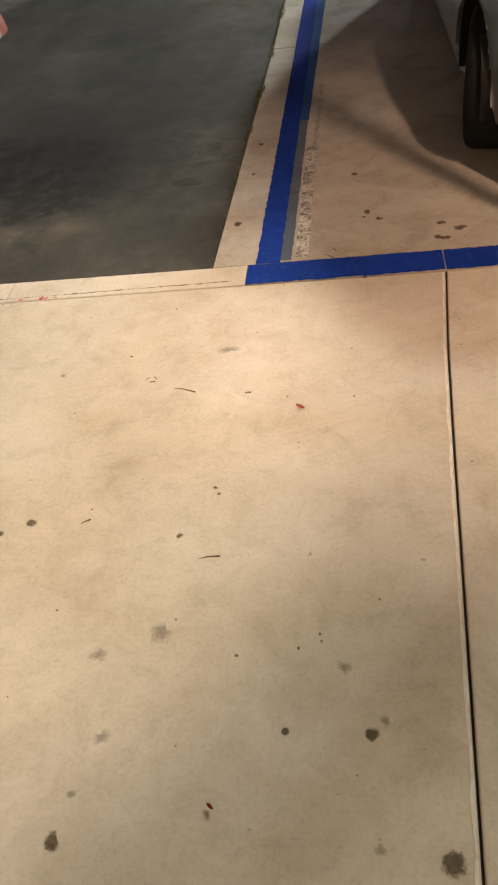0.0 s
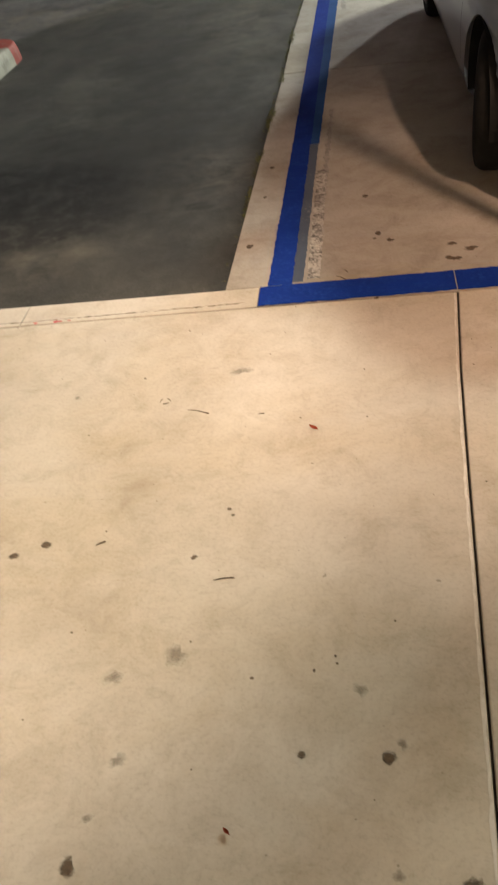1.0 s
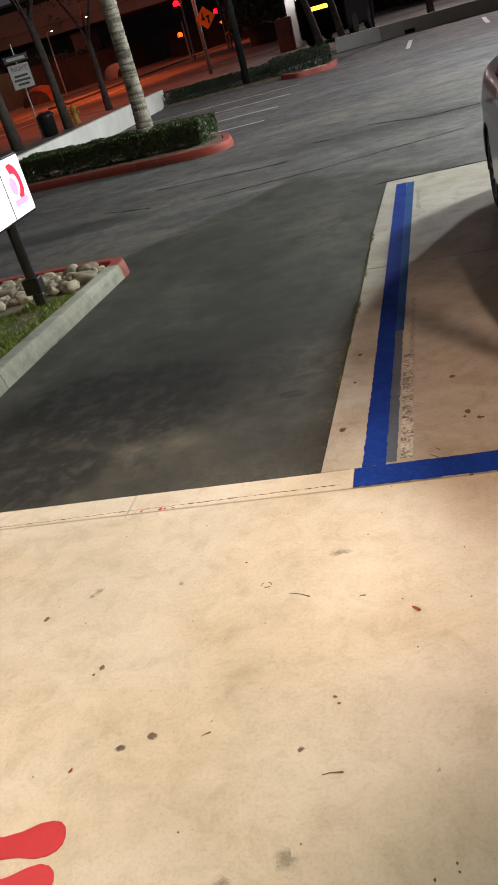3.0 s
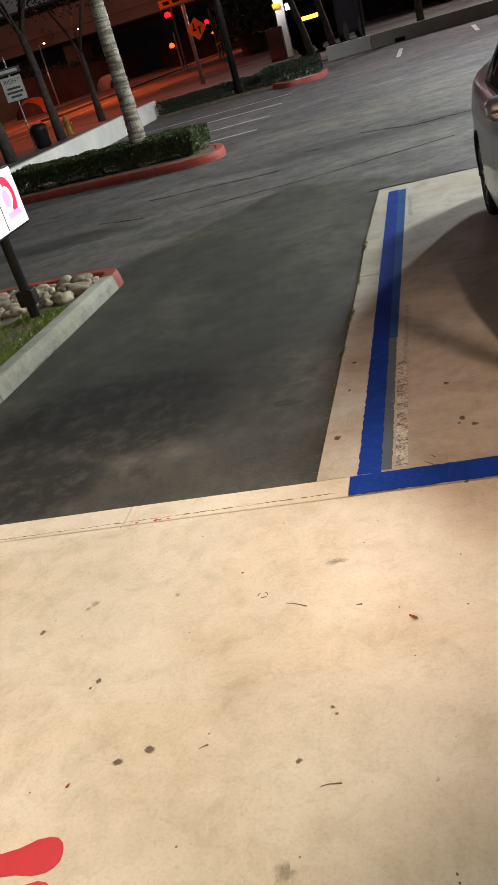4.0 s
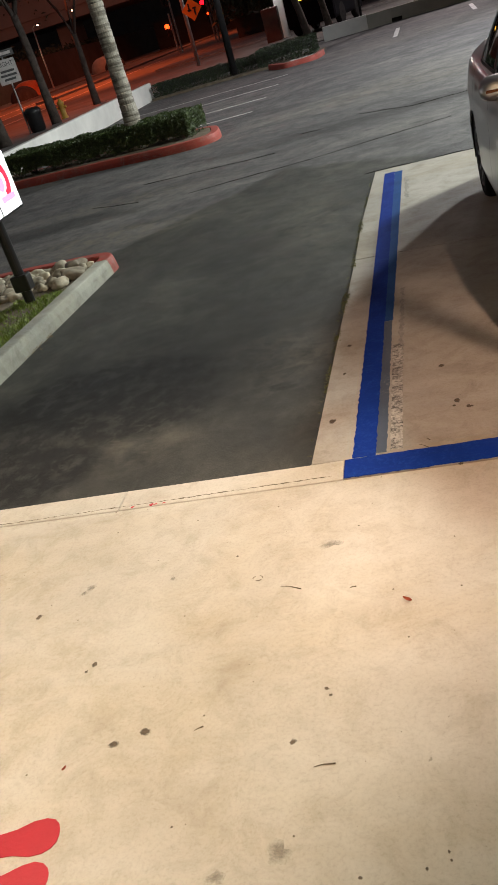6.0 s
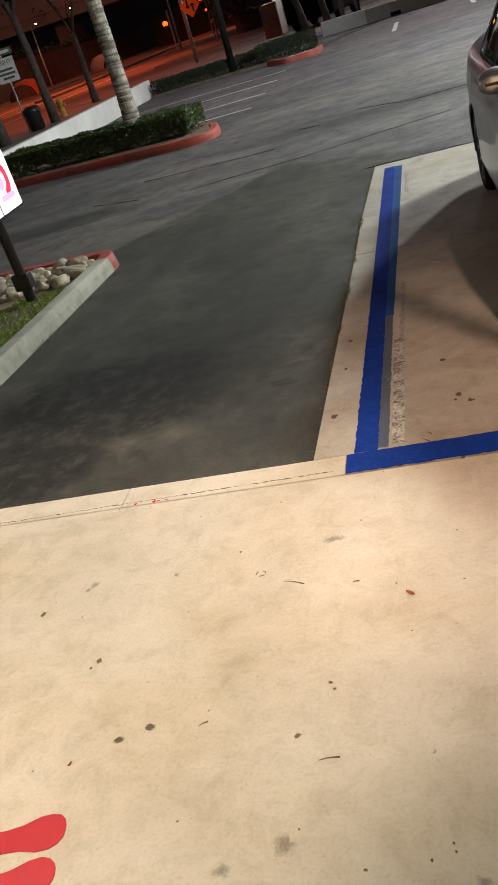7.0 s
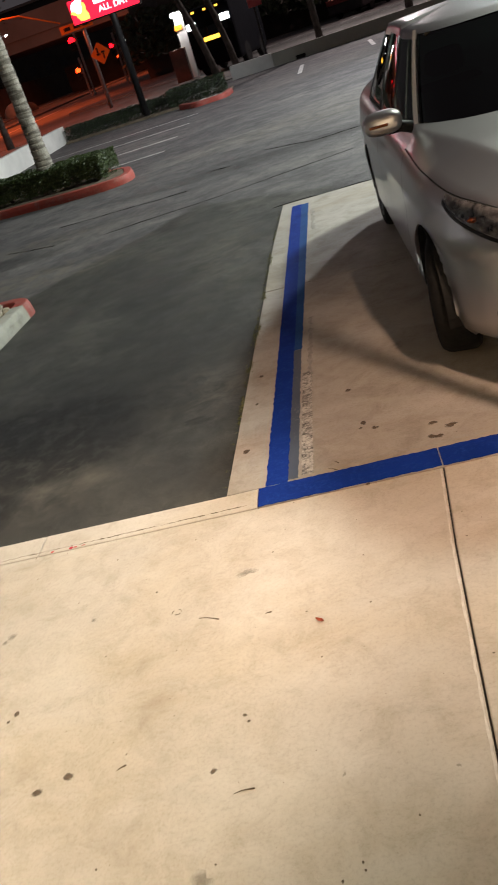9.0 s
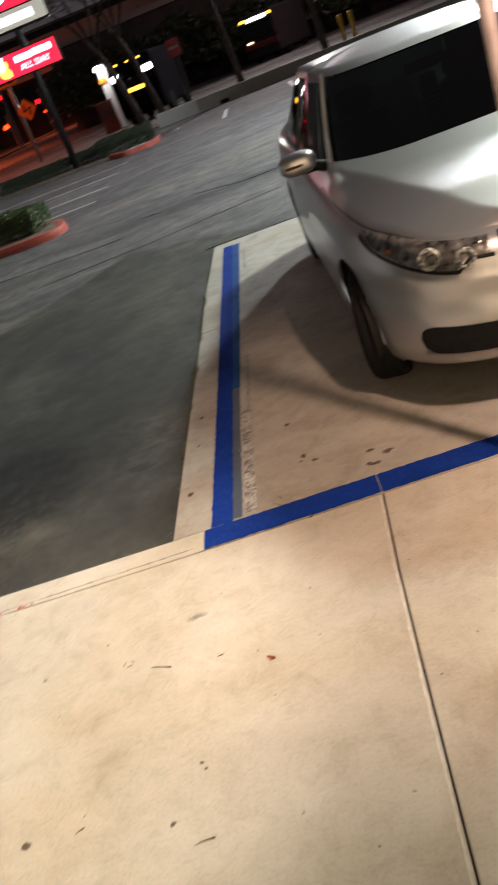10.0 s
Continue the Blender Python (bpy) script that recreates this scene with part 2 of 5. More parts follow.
ROCK_N.colour(ROCK_N.mix(1.0, ROCK_N.ramp(ROCK_N.noise(9.0, 5, 0.65), (0.3, (0.24, 0.23, 0.20)), (0.7, (0.56, 0.53, 0.46))), ROCK_TONE, "MULTIPLY")).bump(ROCK_N.noise(45.0, 4), 0.5, 0.006)
ROCK = ROCK_N.m
PALM_N = Nodes("palm_bark", 0.9)
PALM_N.colour(PALM_N.mix(0.7, PALM_N.ramp(PALM_N.noise(5.0, 5, 0.6), (0.3, (0.22, 0.205, 0.175)), (0.7, (0.50, 0.47, 0.41))),
                         PALM_N.ramp(PALM_N.noise(1.6, 5, 0.65, 0.4, (1, 1, 11)), (0.42, (0.22, 0.20, 0.18)), (0.54, (1, 1, 1))), "MULTIPLY")).bump(PALM_N.noise(30.0, 4), 0.6, 0.02)
PALMBARK = PALM_N.m
BARK = plain("street_tree_bark", (0.045, 0.036, 0.030), (0.11, 0.09, 0.075), 6, 0.9, 0, 0.6, 30, 0.02)
BLACKMETAL = plain("black_powder_coat", (0.010, 0.010, 0.011), (0.022, 0.022, 0.024), 12, 0.4, 0.2, 0.1)
STEEL = plain("galvanised_steel", (0.30, 0.30, 0.30), (0.45, 0.45, 0.45), 9, 0.45, 0.8, 0.1)
STREET = plain("street_asphalt", (0.075, 0.070, 0.065), (0.14, 0.13, 0.12), 0.5, 0.8, 0, 0.4, 60)
SIDEWALK = plain("street_sidewalk", (0.11, 0.105, 0.10), (0.17, 0.16, 0.15), 0.8, 0.85, 0, 0.3, 30)
OVERPASS = plain("overpass_concrete", (0.16, 0.14, 0.125), (0.25, 0.22, 0.20), 0.15, 0.9, 0, 0.2, 2)
# wall colour lowered to stand for the dark beyond the street lamps
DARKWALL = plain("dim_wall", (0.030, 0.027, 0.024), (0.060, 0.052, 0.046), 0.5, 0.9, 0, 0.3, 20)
STUCCO = plain("tan_stucco", (0.40, 0.35, 0.28), (0.50, 0.44, 0.36), 0.8, 0.9, 0, 0.4, 60)
ORANGE = plain("orange_sign_and_lit_arm", (0.75, 0.22, 0.015), (0.85, 0.28, 0.02), 4, 0.4, 0, 0)
BROWNBOX = plain("brown_metal_box", (0.13, 0.065, 0.05), (0.19, 0.095, 0.07), 3, 0.5, 0.1, 0.1)
TENT = plain("tent_cloth", (0.35, 0.10, 0.035), (0.55, 0.17, 0.06), 2, 0.8)
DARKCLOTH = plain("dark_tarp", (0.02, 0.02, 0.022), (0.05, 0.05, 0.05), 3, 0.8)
SIGNWHITE = plain("sign_sheet_white", (0.30, 0.28, 0.27), (0.44, 0.42, 0.41), 9, 0.4, 0, 0)
PINKPOST = plain("painted_steel_post", (0.30, 0.24, 0.24), (0.42, 0.35, 0.34), 10, 0.5, 0.3, 0.2)


def leaf_material(name, a, b):
    n = Nodes(name, 0.45)
    info = n.t.nodes.new("ShaderNodeNewGeometry").outputs["Random Per Island"]
    n.colour(n.mix(n.noise(3.0, 3), n.ramp(info, (0.0, a), (1.0, b)), a))
    return n.m


HEDGELEAF = leaf_material("hedge_leaf", (0.030, 0.050, 0.014), (0.115, 0.165, 0.045))
# hedge leaf colour darkened to stand for the dim light further back
SHADELEAF = leaf_material("shaded_leaf", (0.010, 0.018, 0.007), (0.036, 0.058, 0.020))
GRASS = leaf_material("grass_blade", (0.170, 0.250, 0.036), (0.350, 0.450, 0.095))
WEED = leaf_material("weed_leaf", (0.09, 0.10, 0.03), (0.26, 0.24, 0.07))
PALMLEAF = leaf_material("palm_leaf", (0.03, 0.055, 0.015), (0.07, 0.11, 0.03))
LEAFMIX = leaf_material("dry_litter", (0.16, 0.10, 0.04), (0.34, 0.22, 0.08))


def glowing(name, c, strength):
    return Nodes(name, 0.4, 0, tuple(min(0.8, v) for v in c)).glow((*c, 1), strength).m


LIT_WHITE = glowing("lit_sign_white", (1.0, 0.98, 1.0), 2.2)
LIT_RED = glowing("lit_sign_red", (1.0, 0.02, 0.06), 1.1)
LIT_PINK = glowing("lit_sign_pink", (1.0, 0.35, 0.62), 1.0)
LIT_YELLOW = glowing("lit_sign_yellow", (1.0, 0.72, 0.12), 1.5)
LIT_CREAM = glowing("lit_sign_cream", (0.80, 0.74, 0.62), 0.22)
SIGNAL_RED = glowing("signal_red", (1.0, 0.0012, 0.004), 14.0)
SIGNAL_ORANGE = glowing("signal_orange", (1.0, 0.035, 0.004), 9.0)
LAMP_WHITE = glowing("lamp_white", (1.0, 0.95, 0.92), 25.0)
LAMP_WARM = glowing("lamp_warm", (1.0, 0.62, 0.38), 9.0)
LAMP_AMBER = glowing("lamp_amber", (1.0, 0.50, 0.04), 4.0)

# glow of the added window that fills the walk and stall
WALKFILL = glowing("walk_fill_glow", (1.0, 0.70, 0.45), 2.7)

# pale strip along the left edge of the walk joint
PALELIP = plain("pale_joint_edge", (0.52, 0.49, 0.44), (0.72, 0.69, 0.63), 25, 0.8)


# building blocks
def part(name, bm, material, parent=None, label="", smooth=False, m=None):
    me = bpy.data.meshes.new(name)
    bm.normal_update()
    bm.to_mesh(me)
    bm.free()
    me.materials.append(material)
    if smooth:
        me.shade_smooth()
    ob = new(name, me)
    if parent:
        ob.parent = parent
    if m:
        ob.matrix_basis = m
    if label:
        ob["label"] = label
    return ob


def thing(name, label, category, m=None, group="", kind=""):
    ob = new(name)
    ob.empty_display_size = 0.1
    if m:
        ob.matrix_basis = m
    return tagged(ob, label, category, group, kind)


def box(bm, x0, x1, y0, y1, z0, z1, bevel=0.0):
    r = bmesh.ops.create_cube(bm, size=1.0)
    vs = r["verts"]
    for v in vs:
        v.co = Vector((x0 + (v.co.x + 0.5) * (x1 - x0), y0 + (v.co.y + 0.5) * (y1 - y0), z0 + (v.co.z + 0.5) * (z1 - z0)))
    if bevel:
        es = list({e for v in vs for e in v.link_edges})
        bmesh.ops.bevel(bm, geom=es, offset=bevel, segments=2, affect="EDGES", profile=0.5)
    return bm


def boxed(*a, bevel=0.0):
    return box(bmesh.new(), *a, bevel=bevel)


def prism(outline, z0, z1, bevel=0.0):
    """An upright prism over an outline of (x, y)."""
    bm = bmesh.new()
    lo = [bm.verts.new((x, y, z0)) for x, y in outline]
    hi = [bm.verts.new((x, y, z1)) for x, y in outline]
    top = bm.faces.new(hi)
    bm.faces.new(lo[::-1])
    k = len(outline)
    for i in range(k):
        bm.faces.new((lo[i], lo[(i + 1) % k], hi[(i + 1) % k], hi[i]))
    bmesh.ops.recalc_face_normals(bm, faces=bm.faces)
    if bevel:
        bmesh.ops.bevel(bm, geom=list(top.edges), offset=bevel, segments=2, affect="EDGES", profile=0.5)
    return bm


def tube(points, radii, sides=12, bm=None, caps=True):
    bm = bm or bmesh.new()
    rings = []
    pts = [Vector(p) for p in points]
    for i, p in enumerate(pts):
        d = (pts[min(i + 1, len(pts) - 1)] - pts[max(i - 1, 0)]).normalized()
        a = d.orthogonal().normalized() if abs(d.z) < 0.9 else Vector((1, 0, 0)).cross(d).normalized()
        b = d.cross(a)
        r = radii[i] if isinstance(radii, (list, tuple)) else radii
        rings.append([bm.verts.new(p + (a * math.cos(t) + b * math.sin(t)) * r) for t in (2 * math.pi * k / sides for k in range(sides))])
    for lo, hi in zip(rings, rings[1:]):
        for k in range(sides):
            bm.faces.new((lo[k], lo[(k + 1) % sides], hi[(k + 1) % sides], hi[k]))
    if caps:
        bm.faces.new(rings[0][::-1])
        bm.faces.new(rings[-1])
    bmesh.ops.recalc_face_normals(bm, faces=bm.faces)
    return bm


def lathe(profile, sides=40, axis="x"):
    """Turns (radius, along) pairs about an axis."""
    bm = bmesh.new()
    rings = []
    for r, h in profile:
        ring = []
        for k in range(sides):
            t = 2 * math.pi * k / sides
            c, s = r * math.cos(t), r * math.sin(t)
            ring.append(bm.verts.new((h, c, s) if axis == "x" else (c, s, h)))
        rings.append(ring)
    for lo, hi in zip(rings, rings[1:]):
        for k in range(sides):
            bm.faces.new((lo[k], lo[(k + 1) % sides], hi[(k + 1) % sides], hi[k]))
    bmesh.ops.recalc_face_normals(bm, faces=bm.faces)
    return bm


def sheet(fn, nu, nv, close=False):
    """A grid of faces over fn(u, v), u and v from 0 to 1."""
    bm = bmesh.new()
    g = [[bm.verts.new(fn(i / nu, j / nv)) for j in range(nv + 1)] for i in range(nu + 1)]
    for i in range(nu):
        for j in range(nv):
            bm.faces.new((g[i][j], g[i + 1][j], g[i + 1][j + 1], g[i][j + 1]))
    return bm


def ragged_strip(a, b, width, seed, z, rough=0.004, thick=0.002, step=0.02):
    """A painted line on the ground from a to b, as wide as width, with slightly uneven edges."""
    rnd = random.Random(seed)
    a, b = Vector(a), Vector(b)
    d = (b - a).normalized()
    side = Vector((-d.y, d.x))
    n = max(2, int((b - a).length / step))
    left, right = [], []
    for i in range(n + 1):
        p = a.lerp(b, i / n)
        left.append(p + side * (width / 2 + rnd.uniform(-rough, rough)))
        right.append(p - side * (width / 2 + rnd.uniform(-rough, rough)))
    bm = bmesh.new()
    rows = [[bm.verts.new((q.x, q.y, zz)) for q, zz in ((l, z), (l, z + thick), (r, z + thick), (r, z))] for l, r in zip(left, right)]
    for p, q in zip(rows, rows[1:]):
        for k in range(3):
            bm.faces.new((p[k], q[k], q[k + 1], p[k + 1]))
    bmesh.ops.recalc_face_normals(bm, faces=bm.faces)
    return bm


def rounded_path(points, radius, n=8):
    """A polyline with its inner corners rounded."""
    pts = [Vector(p) for p in points]
    out = [pts[0]]
    for p, c, q in zip(pts, pts[1:], pts[2:]):
        a = c + (p - c).normalized() * min(radius, (p - c).length * 0.49)
        b = c + (q - c).normalized() * min(radius, (q - c).length * 0.49)
        for i in range(n + 1):
            t = i / n
            out.append(a.lerp(c, t).lerp(c.lerp(b, t), t))
    out.append(pts[-1])
    return out


def kerb_run(path, width, height, z0=-0.02, batter=0.02, rnd=0.02):
    """A kerb along a path; its road face is on the path, its back to the left of it."""
    bm = bmesh.new()
    prof = [(0, z0), (batter * 0.4, height * 0.5), (batter, height - rnd), (batter + rnd * 0.3, height - rnd * 0.3), (batter + rnd, height), (width - 0.01, height), (width, height - 0.01), (width, z0)]
    rings = []
    for i, p in enumerate(path):
        d = (path[min(i + 1, len(path) - 1)] - path[max(i - 1, 0)]).normalized()
        side = Vector((-d.y, d.x))
        rings.append([bm.verts.new((p.x + side.x * o, p.y + side.y * o, h)) for o, h in prof])
    for a, b in zip(rings, rings[1:]):
        for k in range(len(prof) - 1):
            bm.faces.new((a[k], b[k], b[k + 1], a[k + 1]))
    bm.faces.new(rings[0])
    bm.faces.new(rings[-1][::-1])
    bmesh.ops.recalc_face_normals(bm, faces=bm.faces)
    return bm


def blob(seed, r, z, squash=0.004, wobble=0.3, stretch=1.0, turn=0.0, n=14):
    """A flat irregular patch, slightly domed."""
    rnd = random.Random(seed)
    bm = bmesh.new()
    mid = bm.verts.new((0, 0, z + squash))
    ring, low = [], []
    ph = [rnd.uniform(0, 6.28) for _ in range(3)]
    for k in range(n):
        t = 2 * math.pi * k / n
        rr = r * (1 + wobble * (0.5 * math.sin(2 * t + ph[0]) + 0.35 * math.sin(3 * t + ph[1]) + 0.3 * math.sin(5 * t + ph[2])) + rnd.uniform(-0.06, 0.06))
        x, y = rr * math.cos(t) * stretch, rr * math.sin(t)
        x, y = x * math.cos(turn) - y * math.sin(turn), x * math.sin(turn) + y * math.cos(turn)
        ring.append(bm.verts.new((x * 0.8, y * 0.8, z + squash * 0.9)))
        low.append(bm.verts.new((x, y, z - 0.001)))
    for k in range(n):
        j = (k + 1) % n
        bm.faces.new((mid, ring[k], ring[j]))
        bm.faces.new((ring[k], low[k], low[j], ring[j]))
    return bm


def letters(text, size, material, parent, m, name="lettering", label=""):
    cu = bpy.data.curves.new(name, "FONT")
    cu.body, cu.size, cu.align_x, cu.align_y, cu.extrude = text, size, "CENTER", "CENTER", 0.002
    tmp = new("tmp", cu)
    me = bpy.data.meshes.new_from_object(tmp.evaluated_get(bpy.context.evaluated_depsgraph_get()))
    bpy.data.objects.remove(tmp)
    me.materials.clear()
    me.materials.append(material)
    ob = new(name, me)
    ob.parent, ob.matrix_basis = parent, m
    if label:
        ob["label"] = label
    return ob


def quads(name, cards, material, parent=None, label=""):
    """Many small leaves in one mesh, from corners given four (or three) at a time."""
    verts, faces = [], []
    for c in cards:
        k = len(verts)
        verts.extend(c)
        faces.append(tuple(range(k, k + len(c))))
    me = bpy.data.meshes.new(name)
    me.from_pydata([tuple(v) for v in verts], [], faces)
    me.materials.append(material)
    ob = new(name, me)
    if parent:
        ob.parent = parent
    if label:
        ob["label"] = label
    return ob


def leaf_card(p, normal, size, rnd, fold=0.25):
    n = Vector(normal).normalized()
    a = n.orthogonal().normalized()
    a.rotate(Matrix.Rotation(rnd.uniform(0, 6.28), 3, n))
    b = n.cross(a)
    p = Vector(p)
    return [p - a * size, p + b * size * 0.45 + n * size * fold, p + a * size, p - b * size * 0.45 + n * size * fold]


# the ground, the walk and the stall
tagged(part("ground", sheet(lambda u, v: (-400 + 800 * u, -200 + 900 * v, -0.012), 4, 4), ASPHALT), "dark worn asphalt of the parking lot at night", "ground", kind="structure")
walk_way = thing("pavement", "pale cream broom-finished concrete walk with gum spots", "pavement", kind="structure")
JOINT_YS = (0.002, -0.5, -0.95, -1.45, -2.1, -5.2)


def joint_x(y):
    return float(np.interp(-y, (0.0, 0.5, 0.95, 1.45, 2.1, 5.2), (0.777, 0.738, 0.712, 0.686, 0.652, 0.49)))


def slab(name, outline, z1, material, parent, bevel=0.006):
    return part(name, prism(outline, -0.10, z1, bevel), material, parent)


slab("slab", [(-7.0, -5.2)] + [(joint_x(y) - 0.003, min(y, -0.002)) for y in JOINT_YS[::-1]] + [(0.0, -0.002), (-2.9, -0.002), (-7.0, 0.0)], 0.0, WALK, walk_way, 0.009)
slab("slab", [(7.0, -5.2), (7.0, -0.002)] + [(joint_x(y) + 0.003, min(y, -0.002)) for y in JOINT_YS], 0.0, WALK, walk_way, 0.005)
band = [(-7.0, 0.001), (-1.02, 0.001), (-1.02, 0.150), (-7.0, 0.140)]
slab("edge_strip", band, 0.001, WALK, walk_way, 0.004)
slab("edge_strip", [(-1.016, 0.001), (-0.003, 0.001), (-0.003, 0.148), (-0.150, 0.146), (-1.016, 0.150)], 0.001, WALK, walk_way, 0.004)
part("joint_fill", boxed(-7.0, 7.0, -5.2, 0.16, -0.09, -0.011), GAP, walk_way)
stall = thing("parking_stall", "stained grey concrete parking stall with painted lines", "pavement", kind="structure")
slab("slab", [(-0.150, 0.152), (0.0, 0.152), (0.0, 0.004), (7.0, 0.004), (7.0, 2.2), (-0.074, 2.869)], -0.001, STALL, stall, 0.003)
slab("slab", [(-0.072, 2.877), (7.0, 2.208), (7.0, 5.59), (0.99, 5.59), (0.02, 5.62), (-0.062, 3.70)], -0.001, STALL, stall, 0.003)

for a, b, w, mt, nm, lab in (((0.0, 0.074), (joint_x(0.0) - 0.0025, 0.078), 0.142, BLUE, "blue_line", "bright blue painted line across the head of the stall"),
                             ((joint_x(0.0) + 0.0025, 0.078), (4.6, 0.10), 0.142, BLUE, "blue_line", "bright blue painted line across the head of the stall"),
                             ((0.080, 0.150), (0.169, 5.41), 0.100, BLUE, "blue_line", "long blue painted line along the stall"),
                             ((0.150, 0.165), (0.172, 1.60), 0.052, GREYLINE, "faded_line", "blacked-out dark grey strip beside the blue line"),
                             ((0.166, 1.602), (0.256, 5.39), 0.072, PALEBLUE, "blue_line", "older faded blue line alongside the newer one"),
                             ((0.217, 0.175), (0.228, 1.25), 0.052, OLDWHITE, "old_white_line", "worn flaking remains of an old white line")):
    low = -0.0012 if mt in (PALEBLUE, GREYLINE) else -0.0005
    tagged(part(nm, ragged_strip(a, b, w, int(a[0] * 100) + 3, 0.001 if a[1] < 0.1 else low, 0.003), mt), lab, "road marking", kind="structure")
tagged(part("rubber_smear", ragged_strip((0.238, 0.9), (0.262, 2.1), 0.022, 31, -0.0012, 0.008), SMEAR), "dark rubbed smear beside the painted line", "stain", kind="structure")
tagged(part("rubber_smear", ragged_strip((0.318, 4.3), (0.325, 5.1), 0.03, 32, -0.0012, 0.010), SMEAR), "dark rubbed smear beside the painted line", "stain", kind="structure")

# red flakes of old paint in the edge joint
for k, (x, w) in enumerate(((-0.86, 0.008), (-0.84, 0.006), (-0.95, 0.006), (-0.80, 0.005))):
    tagged(part("paint_flake", blob(k, w, 0.001, 0.001, 0.4, 1.6, 0.1), REDFOOT, m=pose(x, 0.010, 0)), "flake of old red paint in the joint", "paint flake", "red paint flakes")
part("crack", ragged_strip((-1.9, 0.012), (-0.05, 0.034), 0.002, 8, 0.0012, 0.004, 0.0005, 0.015), TWIG, walk_way)

for k, (ya, yb) in enumerate(zip(JOINT_YS[:-1], JOINT_YS[1:])):
    part("joint_lip", ragged_strip((joint_x(ya) - 0.011, min(ya, -0.01)), (joint_x(yb) - 0.011, yb), 0.007, 60 + k, 0.0002, 0.0025, 0.0008, 0.03), PALELIP, walk_way)


# stencilled footprints
def footprint(tip, heel, wide, seed):
    rnd = random.Random(seed)
    tip, heel = Vector(tip), Vector(heel)
    d = tip - heel
    side = Vector((-d.y, d.x)).normalized()
    outline = []
    prof = [(0.0, 0.30), (0.03, 0.62), (0.10, 0.80), (0.25, 0.76), (0.42, 0.66), (0.58, 0.74), (0.74, 0.98), (0.86, 1.0), (0.94, 0.82), (0.985, 0.5), (1.0, 0.15)]
    for s in (1, -1):
        for t, w in (prof if s == 1 else prof[::-1]):
            p = heel + d * t + side * (s * w * wide / 2 + rnd.uniform(-0.0015, 0.0015))
            outline.append((p.x, p.y))
    return prism(outline[::-1], -0.001, 0.0025)


for k, (tip, heel, w) in enumerate((((-0.688, -1.535), (-0.985, -1.605), 0.105), ((-0.672, -1.655), (-0.965, -1.735), 0.10))):
    tagged(part("footprint", footprint(tip, heel, w, k), REDFOOT), "bright red stencilled shoe print painted on the walk", "painted mark", "red footprints")

# gum, drips, twigs and leaves on the concrete
SPOTS = ((-0.62, -1.26, 20), (-0.53, -1.22, 20), (-0.07, -1.28, 13), (0.28, -1.64, 6), (0.33, -1.60, 5), (0.26, -1.85, 12), (0.45, -1.85, 20), (-0.22, -2.10, 24),
         (-0.38, -0.43, 6), (0.01, -1.10, 9), (0.025, -1.125, 7), (0.60, -2.11, 32), (0.13, -1.66, 6), (-0.08, 0.51, 18), (-0.05, 1.0, 10), (-0.04, 1.35, 13), (0.44, 0.90, 15),
         (0.49, 0.52, 16), (0.475, 0.475, 8), (0.79, 0.37, 17), (0.77, 0.255, 18), (0.80, 0.245, 17), (0.22, 0.005, 10), (0.47, -0.005, 13), (-1.13, -0.66, 16), (-0.80, -0.93, 14), (-0.82, -0.96, 9),
         (0.335, -1.62, 4), (-1.10, -0.60, 4), (-0.95, -0.70, 4), (0.92, -1.3, 10), (1.0, -1.0, 8))
for k, (x, y, mm) in enumerate(SPOTS):
    z = 0.0 if y < 0.1 else -0.001
    tagged(part("gum_spot", blob(100 + k, mm / 1000 * (0.85 if y < 0.1 else 1.15), z, 0.0015, 0.35, 1.25, 0.3 * k), GUM, m=pose(x, y, 0)), "dark trodden gum spot on the concrete", "gum spot", "gum spots on the concrete")
for k, (x, y, mm) in enumerate(((-0.07, -1.60, 34), (-0.22, -1.66, 22), (0.48, -1.82, 14), (0.39, -1.69, 18), (-0.02, -0.42, 24), (-0.20, -2.0, 12), (-0.16, -1.87, 20), (-0.96, -0.52, 20), (0.54, 0.45, 18),
                              (0.86, 0.32, 26), (-0.27, 0.06, 12), (0.46, -2.09, 14), (-0.98, -0.55, 14), (-0.62, -0.52, 12))):
    z = 0.0 if y < 0.1 else -0.001
    tagged(part("stain", blob(300 + k, mm / 1000, z, 0.0008, 0.5, 2.0 if k == 4 else 1.2, 0.12 if k == 4 else k * 0.7), SOFTSTAIN if y < 0.1 else GUM, m=pose(x, y, 0)), "faint brown drip stain on the concrete", "stain", "drip stains")
for k, (x, y, l, turn) in enumerate(((0.025, -1.36, 0.058, 8), (-0.15, -0.64, 0.08, -18), (0.07, -0.67, 0.022, 10), (0.33, 0.17, 0.05, -40), (0.35, 0.22, 0.025, -50), (-0.36, -1.22, 0.03, 30))):
    z = 0.002 if y < 0.1 else 0.001
    tw = tube([(-l / 2, 0, z), (-l * 0.1, l * 0.05, z + 0.001), (l / 2, 0.0, z)], [0.0009, 0.0013, 0.0024], 6)
    tagged(part("twig", tw, TWIG, m=pose(x, y, 0, 0, 0, turn)), "small dry twig lying on the concrete", "twig", "twigs")
for k, (x, y, l, turn) in enumerate(((0.25, -0.76, 0.034, -35), (0.11, -2.02, 0.020, -40), (-0.75, -1.34, 0.016, 60))):
    lf = sheet(lambda u, v, l=l: ((u - 0.5) * l, (v - 0.5) * l * 0.42 * math.sin(math.pi * min(0.97, max(0.03, u))), 0.003 + 0.006 * (2 * v - 1) ** 2 + 0.004 * (2 * u - 1) ** 2), 8, 4)
    tagged(part("leaf", lf, LEAFRED, m=pose(x, y, 0, 0, 0, turn)), "small curled red-brown leaf", "leaf", "fallen leaves")
